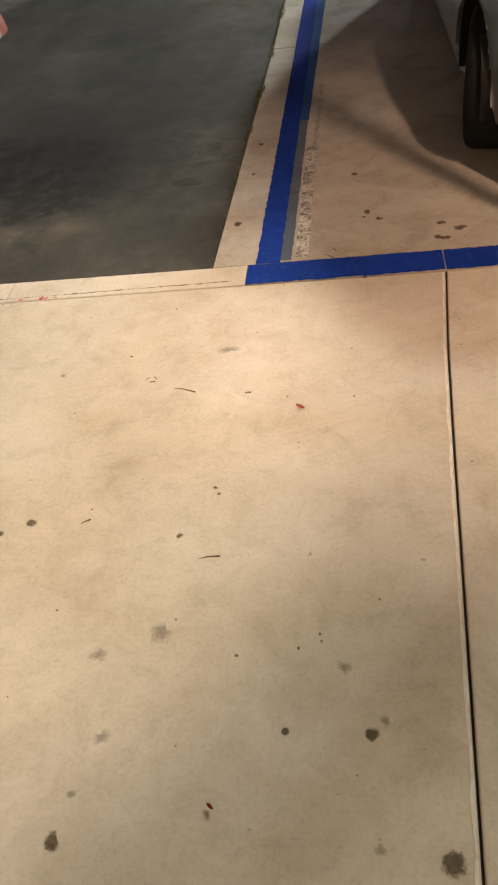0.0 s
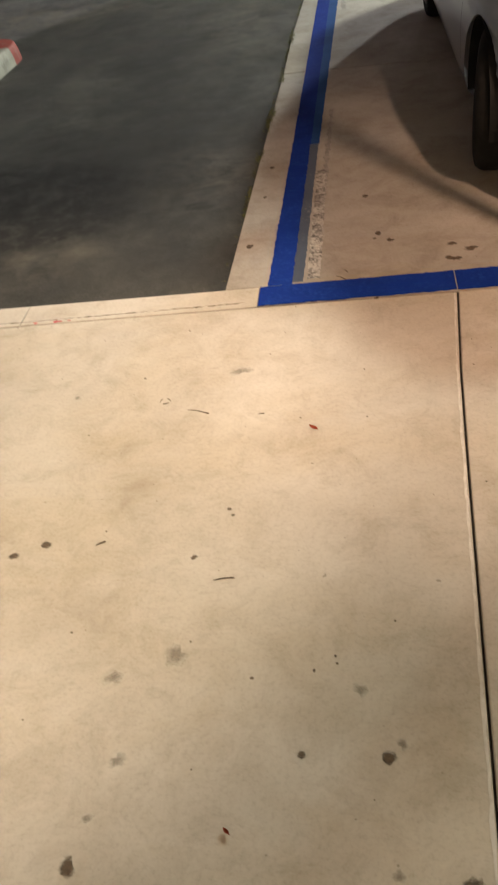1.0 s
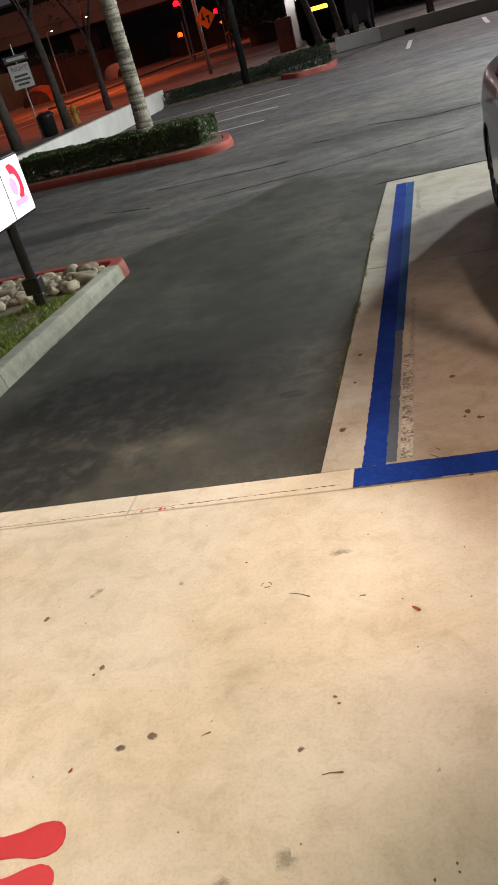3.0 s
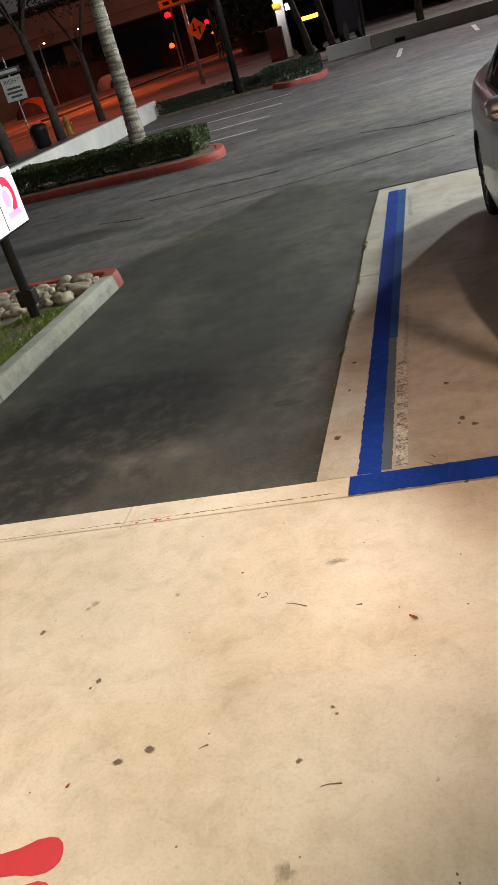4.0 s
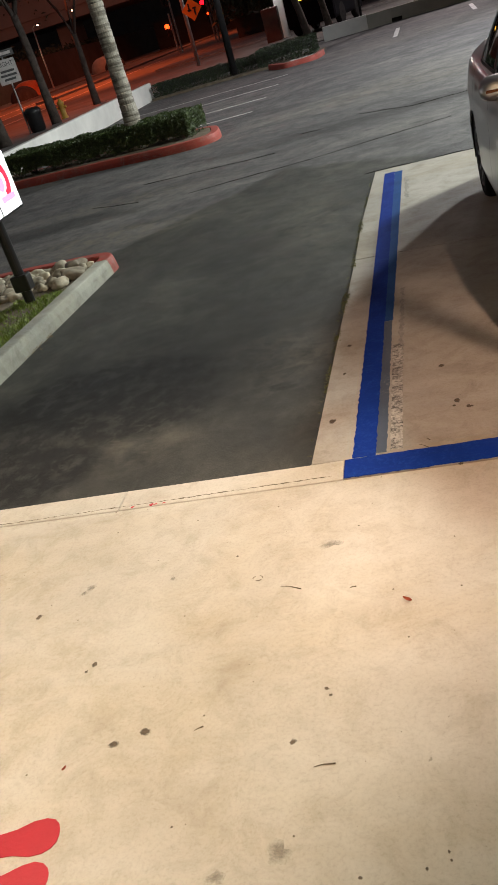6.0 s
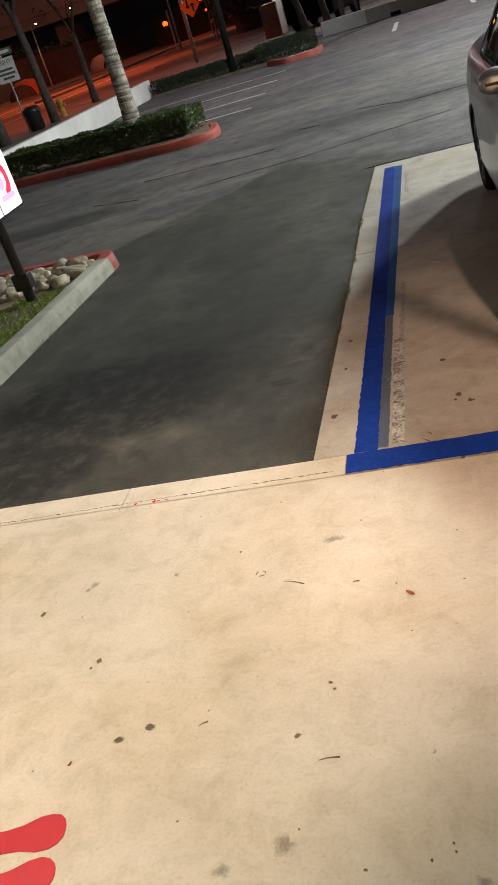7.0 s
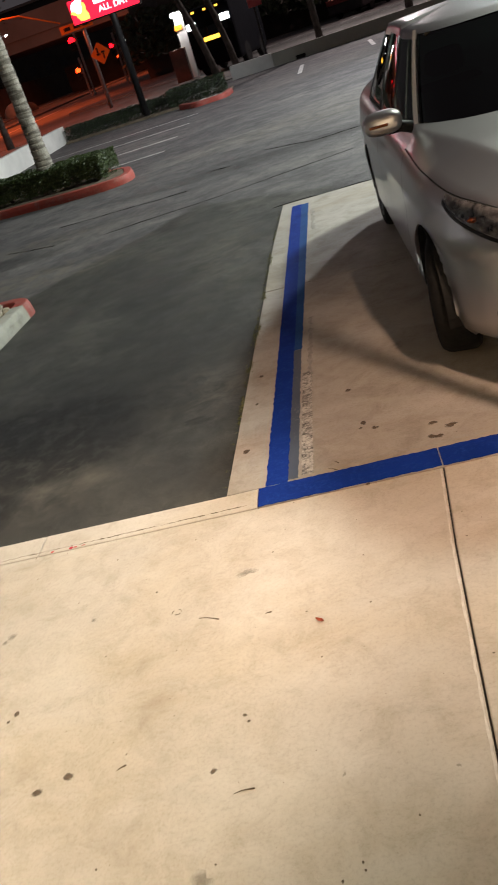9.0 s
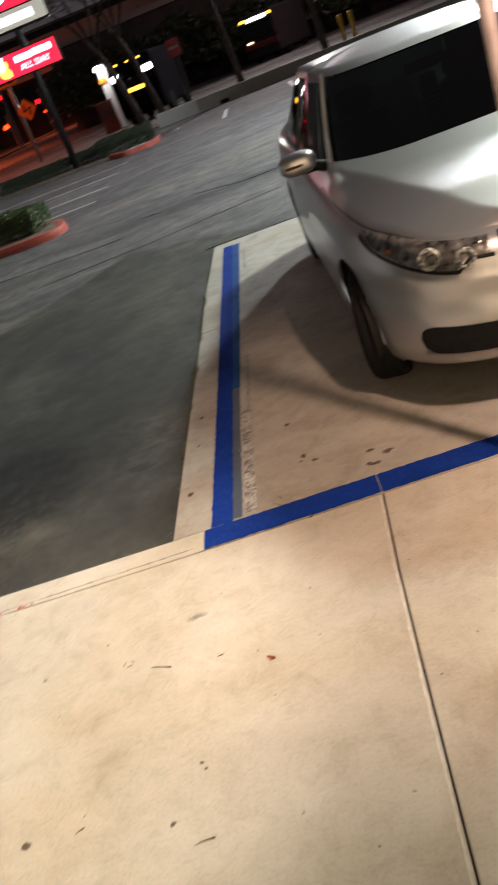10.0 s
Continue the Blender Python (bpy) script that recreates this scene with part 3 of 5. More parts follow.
rnd = random.Random(41)
for k in range(3):
    a = 2.2 * k
    tagged(part("drip_ring", tube([(0.018 * math.cos(a + t * 0.3), 0.014 * math.sin(a + t * 0.3), 0.0008) for t in range(5)], 0.0016, 5), TWIG, m=pose(-0.28, -0.57, 0)), "broken dark ring mark on the concrete", "stain", "drip stains")

cards = []
for k in range(190):
    x, y = rnd.uniform(-2.2, 1.6), rnd.uniform(-2.6, 0.0) if k % 4 else rnd.uniform(0.2, 2.4)
    if y > 0 and x < 0.3:
        continue
    a, r0 = rnd.uniform(0, 6.28), rnd.choice((0.0012, 0.0016, 0.0022, 0.0034))
    cards.append([(x + r0 * math.cos(a + t) * rnd.uniform(0.7, 1.4), y + r0 * math.sin(a + t) * rnd.uniform(0.7, 1.4), 0.0012) for t in (0.0, 1.05, 2.1, 3.15, 4.2, 5.25)])
tagged(quads("grit", cards, TWIG), "scattered dark grit and specks on the concrete", "grit", kind="stuff")

# weeds and grit along the edge of the asphalt
cards = []
for k in range(900):
    y = rnd.uniform(0.2, 5.4)
    if noise.noise(Vector((3.0, y * 2.6, 0))) < 0.05 and rnd.random() < 0.9:
        continue
    x = -0.150 + 0.083 * (y - 0.15) / 2.7 if y < 2.87 else -0.072 + 0.08 * max(0, y - 3.0) / 2.6
    cards.append(leaf_card((x - rnd.uniform(0.0, 0.022), y, rnd.uniform(-0.008, 0.012)), (rnd.uniform(-1, 1), rnd.uniform(-1, 1), 1), rnd.uniform(0.004, 0.011), rnd))
for ty, spread, count in ((3.60, 0.07, 60), (2.07, 0.13, 120), (1.50, 0.05, 40), (2.75, 0.05, 30)):
    for k in range(count):
        y = rnd.gauss(ty, spread)
        x = -0.150 + 0.083 * (y - 0.15) / 2.7 if y < 2.87 else -0.072 + 0.08 * max(0, y - 3.0) / 2.6
        cards.append(leaf_card((x + rnd.uniform(-0.030, 0.014), y, rnd.uniform(0.0, 0.014)), (rnd.uniform(-1, 1), rnd.uniform(-1, 1), 0.8), rnd.uniform(0.004, 0.010), rnd))
tagged(quads("edge_weeds", cards, WEED), "tiny weeds and grit along the asphalt edge", "weeds", kind="stuff")

# the planted island beside the drive lane
kpath = rounded_path([(-2.535, 0.16), (-2.50, 1.9), (-2.37, 4.40), (-3.6, 4.52), (-6.5, 4.6)], 0.30, 10)
cut_a = next(i for i, p in enumerate(kpath) if p.y > 4.09)
lane_kerb = thing("kerb", "grey concrete kerb with a red-painted nose round a planted island", "kerb", kind="structure")
KH = 0.125
part("kerb_stone", kerb_run([kpath[0], Vector((-2.506, 1.772))], 0.15, KH), KERBMAT, lane_kerb)
part("kerb_stone", kerb_run([Vector((-2.505, 1.780)), Vector((-2.50, 1.9)), Vector((-2.45, 2.86)), Vector((-2.388, 4.06))], 0.15, KH), KERBMAT, lane_kerb)
part("kerb_nose", kerb_run([Vector((-2.388, 4.062))] + kpath[cut_a:], 0.15, KH + 0.001), REDKERB, lane_kerb, "red-painted kerb nose")
bed = [(-6.5, 0.16), (-2.65, 0.16), (-2.62, 1.9), (-2.52, 3.9), (-2.62, 4.20), (-3.6, 4.38), (-6.5, 4.45)]
tagged(part("planting_bed", prism(bed, -0.05, 0.085), SOIL), "soil bed inside the kerbed island", "soil", kind="structure")
cards = []
for k in range(52000):
    x, y = rnd.uniform(-4.4, -2.60), rnd.uniform(0.2, 3.62)
    if x > -2.63 + 0.045 * y - 0.02 or y > 3.45 + 0.25 * noise.noise(Vector((x * 2, 0, 0))) - 0.22 * (x < -3.1):
        continue
    if noise.noise(Vector((x * 4, y * 4, 7))) < -0.12 and rnd.random() < 0.75:
        continue
    h, a = rnd.uniform(0.015, 0.036), rnd.uniform(0, 6.28)
    w, lean = 0.0045, rnd.uniform(0.0, 0.035)
    dx, dy = math.cos(a), math.sin(a)
    cards.append([(x - dy * w, y + dx * w, 0.083), (x + dy * w, y - dx * w, 0.083), (x + dx * lean, y + dy * lean, 0.083 + h)])
tagged(quads("grass", cards, GRASS), "short patchy green grass on the island", "grass", kind="stuff")


def rock(seed, r):
    bm = bmesh.new()
    bmesh.ops.create_icosphere(bm, subdivisions=3, radius=1)
    q = Vector((seed * 3.7, seed * 1.3, 0))
    rr = random.Random(seed)
    sx, sy, sz = rr.uniform(0.85, 1.35), rr.uniform(0.75, 1.1), rr.uniform(0.5, 0.75)
    for v in bm.verts:
        d = 1 + 0.42 * noise.noise(v.co * 1.3 + q) + 0.14 * noise.noise(v.co * 3.0 + q) + 0.05 * noise.noise(v.co * 7.0 + q)
        v.co = Vector((v.co.x * sx, v.co.y * sy, v.co.z * sz)) * d * r
    return bm


rr = random.Random(12)
placed = []
for k in range(4000):
    x, y = rr.uniform(-3.75, -2.62), rr.uniform(3.36, 4.30)
    r = rr.uniform(0.045, 0.10)
    if y < 3.62 + 0.10 * (x + 2.6) - 0.35 * max(0.0, -3.05 - x) or x > -2.62 + 0.05 * (y - 3) - r * 0.8 or (x > -2.9 and y > 4.12) or y > 4.30 - r:
        continue
    if math.hypot(x + 2.93, y - 3.36) < r + 0.09:
        continue
    if any(math.hypot(x - a, y - b) < (r + c) * 0.86 for a, b, c in placed):
        continue
    placed.append((x, y, r))
for k, (x, y, r) in enumerate(placed):
    tagged(part("rock", rock(k + 1, r), ROCK, smooth=True, m=pose(x, y, 0.085 + r * 0.32, rr.uniform(-12, 12), rr.uniform(-12, 12), rr.uniform(0, 360))),
           "rounded pale river rock on the island bed", "rock", "river rocks on the island")
cards = [leaf_card((-2.47 + rr.gauss(0, 0.03) + 0.05 * (y - 2.4), y, rr.uniform(-0.008, 0.008)), (rr.uniform(-1, 1), rr.uniform(-1, 1), 1.5), rr.uniform(0.005, 0.014), rr)
         for y in (rr.gauss(2.42, 0.14) for _ in range(90))]
tagged(quads("leaf_litter", cards, LEAFMIX), "small drift of dry leaves at the kerb foot", "leaf litter", kind="stuff")

# lit lane sign
SIGN_AT = pose(-2.905, 3.34, 0, 0, 0, 4)
lane_sign = thing("lane_sign", "illuminated white drive-lane sign on a black post", "sign", SIGN_AT)
part("post", tube([(0, 0, 0.06), (0, 0, 0.84)], 0.045, 16), BLACKMETAL, lane_sign, smooth=False)
part("bracket", boxed(-0.075, 0.075, -0.06, 0.06, 0.20, 0.34, bevel=0.012), BLACKMETAL, lane_sign, "black bracket box on the post")
cab = part("cabinet", boxed(-0.075, 0.075, -0.62, 0.46, 0.80, 1.30, bevel=0.012), BLACKMETAL, lane_sign, "black sign cabinet")
face = part("face", boxed(0.070, 0.080, -0.60, 0.44, 0.822, 1.278, bevel=0.004), LIT_WHITE, lane_sign, "glowing white sign face")
part("face", boxed(-0.080, -0.070, -0.60, 0.44, 0.822, 1.278, bevel=0.004), LIT_WHITE, lane_sign, "glowing white sign face")
part("divider", boxed(0.079, 0.084, -0.02, -0.006, 0.822, 1.278), BLACKMETAL, lane_sign)


def ring_arc(r0, r1, a0, a1, x, n=18):
    return sheet(lambda u, v: (x, (r0 + (r1 - r0) * v) * math.cos(radians(a0 + (a1 - a0) * u)), (r0 + (r1 - r0) * v) * math.sin(radians(a0 + (a1 - a0) * u))), n, 1)


part("emblem", ring_arc(0.085, 0.165, -80, 110, 0.084), LIT_RED, lane_sign, "red curved emblem", m=pose(0, 0.19, 1.07))
part("emblem", ring_arc(0.0, 0.075, 0, 360, 0.083), LIT_PINK, lane_sign, "pink disc in the emblem", m=pose(0, 0.16, 1.06))
part("emblem", boxed(0.080, 0.085, 0.08, 0.36, 0.905, 0.955), LIT_PINK, lane_sign, "pink bar of the emblem")

# planted island with the red kerb, hedge and palm
ipath = rounded_path([(-7.7, 11.80), (-5.34, 11.25), (-4.45, 11.02), (-3.62, 10.80), (-3.02, 10.80), (-2.70, 11.10), (-2.95, 12.25), (-4.2, 12.40), (-7.7, 12.95)], 0.45, 8)
tagged(part("kerb", kerb_run(ipath, 0.16, 0.125), REDKERB), "faded red-painted kerb round the palm island", "kerb", kind="structure")
tagged(part("planting_bed", prism([(p.x, p.y) for p in rounded_path([(-7.7, 12.8), (-7.7, 11.95), (-5.3, 11.40), (-3.62, 10.95), (-3.05, 10.95), (-2.88, 11.15), (-3.1, 12.1), (-4.2, 12.25), (-7.7, 12.8)], 0.12, 4)][1:], -0.05, 0.12), SOIL),
       "dry soil and wood chips inside the red kerb", "soil", kind="structure")


def hedge(name, x0, x1, y0, y1, z0, z1, count, seed, size, label, open_low=0.0, leaf=None):
    """A clipped hedge: a near-black tube for its inner shade, stems and thousands of leaves, thin near the ground."""
    hd = thing(name, label, "hedge")
    r = random.Random(seed)
    nst = max(3, int((x1 - x0) / 0.45))
    for k in range(nst):
        x, y = x0 + (k + 0.5) * (x1 - x0) / nst + r.uniform(-0.1, 0.1), (y0 + y1) / 2 + r.uniform(-0.15, 0.15)
        bm = bmesh.new()
        for b in range(4):
            q = (x + r.uniform(-0.25, 0.25), y + r.uniform(-0.3, 0.3), z1 - 0.10)
            tube([(x, y, z0 - 0.03), ((x + q[0]) / 2, (y + q[1]) / 2, (z0 + z1) / 2 - 0.05), q], [0.016, 0.011, 0.006], 6, bm)
        part("stem", bm, BARK, hd)
    cards = []
    h = z1 - z0
    while len(cards) < count:
        # pick a point near the shell of the box
        x, y, z = r.uniform(x0, x1), r.uniform(y0, y1), r.uniform(z0, z1)
        f = r.random()
        nrm = Vector((0, 0, 1))
        if f < 0.36:
            z = z1 - abs(r.gauss(0, 0.035))
        elif f < 0.70:
            y, nrm = y0 + abs(r.gauss(0, 0.05)), Vector((0, -1, 0.3))
        elif f < 0.82:
            x, nrm = x1 - abs(r.gauss(0, 0.05)), Vector((1, 0, 0.3))
        elif f < 0.90:
            y, nrm = y1 - abs(r.gauss(0, 0.05)), Vector((0, 1, 0.3))
        low = (z - z0) / h
        if low < open_low + 0.35 * noise.noise(Vector((x * 1.7, y, 3))) and r.random() < 0.93:
            continue
        bulge = 0.045 * noise.noise(Vector((x * 2.2, y * 2.2, z * 2.5))) + 0.03 * noise.noise(Vector((x * 6, y * 6, z * 6)))
        p = Vector((x, y, z)) + nrm * bulge
        nn = nrm + Vector((r.uniform(-0.9, 0.9), r.uniform(-0.9, 0.9), r.uniform(-0.6, 0.9)))
        cards.append(leaf_card(p, nn, size * r.uniform(0.6, 1.3), r))
    quads("foliage", cards, leaf or HEDGELEAF, hd)
    # dark tube in place of the shade between the leaves
    part("twig_core", tube([(x0 + 0.12, (y0 + y1) / 2, z0 + h * 0.62), (x1 - 0.12, (y0 + y1) / 2, z0 + h * 0.62)], h * 0.24, 8), DARKCLOTH, hd, "near-black tube standing for the shade inside the hedge")
    return hd


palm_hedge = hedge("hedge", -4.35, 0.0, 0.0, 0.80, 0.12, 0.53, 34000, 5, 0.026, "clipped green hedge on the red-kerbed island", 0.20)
palm_hedge.matrix_basis = pose(-3.26, 11.24, 0, 0, 0, -11)

palm = thing("palm_tree", "grey ringed palm trunk rising from the hedge", "palm tree", pose(-4.36, 11.75, 0))


def palm_trunk():
    bm = bmesh.new()
    pts, rad = [], []
    r = random.Random(3)
    z = 0.08
    while z < 7.0:
        step = r.uniform(0.085, 0.125)
        base = 0.135 - 0.004 * z + (0.06 * math.exp(-(z - 0.08) * 2.5))
        pts += [(0.02 * math.sin(z * 0.7), 0, z), (0.02 * math.sin(z * 0.7), 0, z + step * 0.82), (0.02 * math.sin(z * 0.7), 0, z + step * 0.9)]
        rad += [base * 1.00, base * 1.035, base * 0.96]
        z += step
    bm = tube(pts, rad, 20, bm)
    for v in bm.verts:
        v.co += Vector((v.co.x, v.co.y, 0)) * 0.12 * noise.noise(v.co * 4)
    return bm


part("trunk", palm_trunk(), PALMBARK, palm, smooth=False)
cards = []
r4 = random.Random(8)
for k in range(22):
    az, el = k * 2.4, radians(r4.uniform(-35, 60))
    d = Vector((math.cos(az), math.sin(az), 0))
    for i in range(46):
        t = i / 45
        p = d * (2.1 * t * math.cos(el * (1 - 0.5 * t))) + Vector((0, 0, 7.0 + 1.6 * t * math.sin(el) - 1.5 * t * t))
        side = Vector((-d.y, d.x, 0))
        for s in (1, -1):
            q = p + side * s * 0.42 * math.sin(math.pi * (0.15 + 0.8 * t)) + d * 0.22 - Vector((0, 0, 0.12))
            cards.append([p, p + d * 0.03, q])
quads("crown", cards, PALMLEAF, palm, "green palm fronds")

# low walls, stall lines and wheel stop
tagged(part("wall_low_west", boxed(-8.0, -7.8, 12.4, 24.97, -0.05, 0.53, bevel=0.012), WHITEWALL), "low white painted block wall along the lot", "wall", kind="structure")
white_end = thing("wall_low_north", "low block wall, white-painted at its end, bare beige beyond", "wall", kind="structure")
part("wall_block", boxed(-2.30, -0.70, 29.3, 29.5, -0.05, 0.47, bevel=0.012), WHITEWALL, white_end, "white-painted wall end")
part("wall_block", boxed(-0.694, 0.16, 29.3, 29.5, -0.05, 0.445, bevel=0.012), BEIGEWALL, white_end)
part("wall_block", boxed(0.162, 0.52, 29.3, 29.5, 0.12, 0.445, bevel=0.004), BEIGEWALL, white_end, "wall over a small drain opening")
part("wall_block", boxed(0.522, 22.0, 29.3, 29.5, -0.05, 0.445, bevel=0.012), BEIGEWALL, white_end)
# near-black sheet in place of the shade in the drain opening
part("drain_back", boxed(0.15, 0.53, 29.44, 29.49, -0.05, 0.13), GAP, white_end)
for k, y in enumerate((13.85, 15.85, 18.05, 20.1)):
    tagged(part("stall_line", ragged_strip((-7.6, y + 0.22 if k > 1 else y + 0.1), (-2.6, y), 0.09, 60 + k, -0.0115, 0.006, 0.002, 0.08), WHITELINE), "white painted stall line on the asphalt", "road marking", "white stall lines", "structure")
for k, (x, y0, y1) in enumerate(((0.25, 22.4, 25.6), (2.6, 24.2, 27.2), (5.0, 24.2, 27.2))):
    tagged(part("stall_line", ragged_strip((x, y0), (x + 0.1, y1), 0.13, 70 + k, -0.0115, 0.008, 0.002, 0.08), WHITELINE), "short white stall line before the wall", "road marking", "white stall lines", "structure")
tagged(part("wheel_stop", boxed(-6.9, -5.2, 16.9, 17.05, -0.012, 0.12, bevel=0.04), plain("blue_grey_stop", (0.25, 0.30, 0.38), (0.40, 0.44, 0.50), 3, 0.8)), "pale blue-grey concrete wheel stop", "wheel stop")

# asphalt cracks
for k, (a, b) in enumerate((((-3.9, 7.62), (-3.1, 7.26)), ((-2.35, 7.02), (-0.8, 7.25)), ((-0.8, 7.25), (0.9, 7.75)), ((-0.35, 9.9), (0.5, 9.3)), ((0.5, 9.3), (2.4, 9.5)), ((-1.15, 9.42), (-0.85, 9.3)), ((-3.4, 8.5), (-1.4, 8.3)), ((-0.1, 5.68), (2.4, 5.62)))):
    pa, pb = Vector(a), Vector(b)
    pts = []
    for i in range(25):
        p = pa.lerp(pb, i / 24)
        pts.append((p.x, p.y + 0.05 * noise.noise(Vector((p.x * 3, k * 5.0, 0))), -0.0125))
    tagged(part("crack", tube(pts, [0.004 + 0.014 * abs(noise.noise(Vector((i * 0.4, k, 1)))) for i in range(25)], 5), GAP), "thin dark crack in the asphalt", "crack", "cracks in the asphalt", "structure")

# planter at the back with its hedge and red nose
hedge("hedge", -7.7, -4.0, 24.5, 25.4, 0.0, 0.44, 5200, 15, 0.040, "dark low hedge at the back of the lot", 0.1, SHADELEAF)
hedge("hedge", -4.0, -2.15, 24.1, 25.4, 0.0, 0.56, 3400, 16, 0.040, "dark low hedge beside the white wall end", 0.1, SHADELEAF)
npath = rounded_path([(-3.6, 23.4), (-3.0, 22.25), (-1.95, 22.35), (-1.85, 23.6)], 0.35, 6)
tagged(part("kerb", kerb_run(npath, 0.16, 0.13), REDKERB), "red-painted kerb nose of the back planter", "kerb", kind="structure")
tagged(part("planting_bed", prism([(-7.7, 25.6), (-7.7, 24.3), (-3.5, 24.0), (-2.9, 22.45), (-2.05, 22.5), (-2.0, 25.6)], -0.05, 0.06), SOIL), "dark soil bed of the back planter", "soil", kind="structure")
for k in range(12):
    tagged(part("stone", rock(80 + k, 0.06), WHITEWALL, smooth=True, m=pose(-2.75 + k * 0.06, 22.65 + 0.1 * math.sin(k * 2.0), 0.09)), "small white stone in the planter", "stone", "white stones in the planter")


def pole_sign():
    ps = thing("pole_sign", "tall restaurant sign with a glowing red panel on a dark pole", "sign", pose(-4.86, 24.5, 0))
    part("pole", tube([(0, 0, -0.02), (0, 0, 6.4)], 0.11, 18), BLACKMETAL, ps, "dark steel pole", smooth=True)
    part("panel_cabinet", boxed(-1.26, 0.98, -0.14, 0.14, 3.10, 3.82, bevel=0.06), BLACKMETAL, ps)
    part("panel_face", boxed(-1.22, 0.94, -0.165, -0.13, 3.13, 3.79, bevel=0.03), LIT_RED, ps, "glowing red sign face")
    for x0, x1, z0, z1 in ((-0.42, 0.10, 3.50, 3.68), (0.14, 0.80, 3.52, 3.70)):
        part("lettering_bar", boxed(x0, x1, -0.172, -0.166, z0, z1), LIT_WHITE, ps)
    letters("ALL", 0.24, LIT_WHITE, ps, pose(-0.13, -0.172, 3.33, 90, 0, 0), label="white glowing lettering")
    letters("DAY", 0.24, LIT_WHITE, ps, pose(0.40, -0.172, 3.33, 90, 0, 0), label="white glowing lettering")
    part("picture", blob(5, 0.24, 0, 0.01, 0.4, 1.1), LIT_YELLOW, ps, "yellow and white food picture", m=pose(-0.90, -0.168, 3.44, 90, 0, 0))
    part("picture", blob(6, 0.17, 0, 0.012, 0.4, 1.3), LIT_WHITE, ps, "yellow and white food picture", m=pose(-0.96, -0.172, 3.58, 90, 0, 0))
    part("upper_cabinet", boxed(-2.0, 1.15, -0.2, 0.2, 4.32, 6.3, bevel=0.10), BLACKMETAL, ps)
    part("upper_face", boxed(-1.95, 1.10, -0.225, -0.19, 4.37, 4.85, bevel=0.03), LIT_CREAM, ps, "pale lit strip below the emblem")
    part("upper_face", boxed(-1.95, 1.10, -0.225, -0.19, 4.90, 6.25, bevel=0.03), LIT_RED, ps, "red lit emblem face")
    part("lettering_bar", boxed(-1.7, 0.7, -0.235, -0.226, 4.50, 4.72), LIT_WHITE, ps)
    part("emblem", blob(9, 0.5, 0, 0.01, 0.15, 1.2), LIT_WHITE, ps, "white emblem shape", m=pose(-0.4, -0.228, 5.5, 90, 0, 0))


pole_sign()


# the street beyond the walls
tagged(part("road", boxed(-31.5, -14.0, -80, 300, -0.10, -0.006), STREET), "wide street under orange street lamps", "road", kind="structure")
tagged(part("road", boxed(-13.99, 90, 33.0, 47.0, -0.10, -0.005), STREET), "cross street behind the low wall", "road", kind="structure")
tagged(part("pavement", boxed(-14.0, -8.6, -60, 32.0, -0.05, 0.03, bevel=0.02), SIDEWALK), "street sidewalk behind the low white wall", "pavement", kind="structure")
tagged(part("pavement", boxed(-8.59, 90, 30.4, 32.0, -0.05, 0.03, bevel=0.02), SIDEWALK), "street sidewalk behind the low beige wall", "pavement", kind="structure")
tagged(part("pavement", boxed(-40, -31.5, -60, 300, -0.05, 0.12, bevel=0.02), SIDEWALK), "far sidewalk of the street", "pavement", kind="structure")
tagged(part("pavement", boxed(-13.9, 90, 47.0, 51.0, -0.05, 0.12, bevel=0.02), SIDEWALK), "far sidewalk of the cross street", "pavement", kind="structure")
for k, x in enumerate((-19.6, -23.0, -26.6)):
    tagged(part("lane_line", boxed(x, x + 0.14, -40, 70, -0.006, -0.002), WHITELINE), "white lane line on the street", "road marking", "lane lines", "structure")
tagged(part("median", boxed(-24.2, -22.6, 52, 120, -0.05, 0.15, bevel=0.03), SIDEWALK), "raised concrete median in the street", "kerb", kind="structure")


def street_tree(x, y, r, fork, tips, seed, lean=0.0):
    tr = thing("street_tree", "bare-trunked street tree with a dark crown", "tree", pose(x, y, 0.0), "street trees")
    rn = random.Random(seed)
    part("trunk", tube([(0, 0, -0.02), (lean * 0.25, 0, fork * 0.35), (lean * 0.6, 0.05, fork * 0.7), (lean, 0, fork)], [r * 1.35, r, r * 0.92, r * 0.85], 12), BARK, tr, smooth=True)
    cards = []
    for k in range(tips):
        a = 2 * math.pi * k / tips + rn.uniform(-0.4, 0.4)
        e = Vector((lean + 1.3 * math.cos(a), 1.3 * math.sin(a), fork + rn.uniform(2.0, 2.8)))
        m1 = Vector((lean + 0.45 * math.cos(a), 0.45 * math.sin(a), fork + 0.9))
        part("limb", tube([(lean, 0, fork - 0.05), m1, e], [r * 0.62, r * 0.42, r * 0.16], 8), BARK, tr, smooth=True)
        for i in range(420):
            d = Vector((rn.gauss(0, 0.62), rn.gauss(0, 0.62), rn.gauss(0.35, 0.5)))
            cards.append(leaf_card(e + d, (rn.uniform(-1, 1), rn.uniform(-1, 1), 1), rn.uniform(0.05, 0.11), rn))
    quads("crown", cards, SHADELEAF, tr, "dark leafy crown")


street_tree(-12.3, 31.6, 0.13, 2.75, 3, 1)
street_tree(-12.3, 26.9, 0.15, 3.7, 4, 2, -0.15)
street_tree(-12.3, 22.4, 0.16, 3.9, 4, 3, -0.2)
street_tree(-3.0, 31.4, 0.13, 3.2, 4, 4, -0.75)
street_tree(-2.15, 31.6, 0.12, 3.4, 4, 5, -0.65)
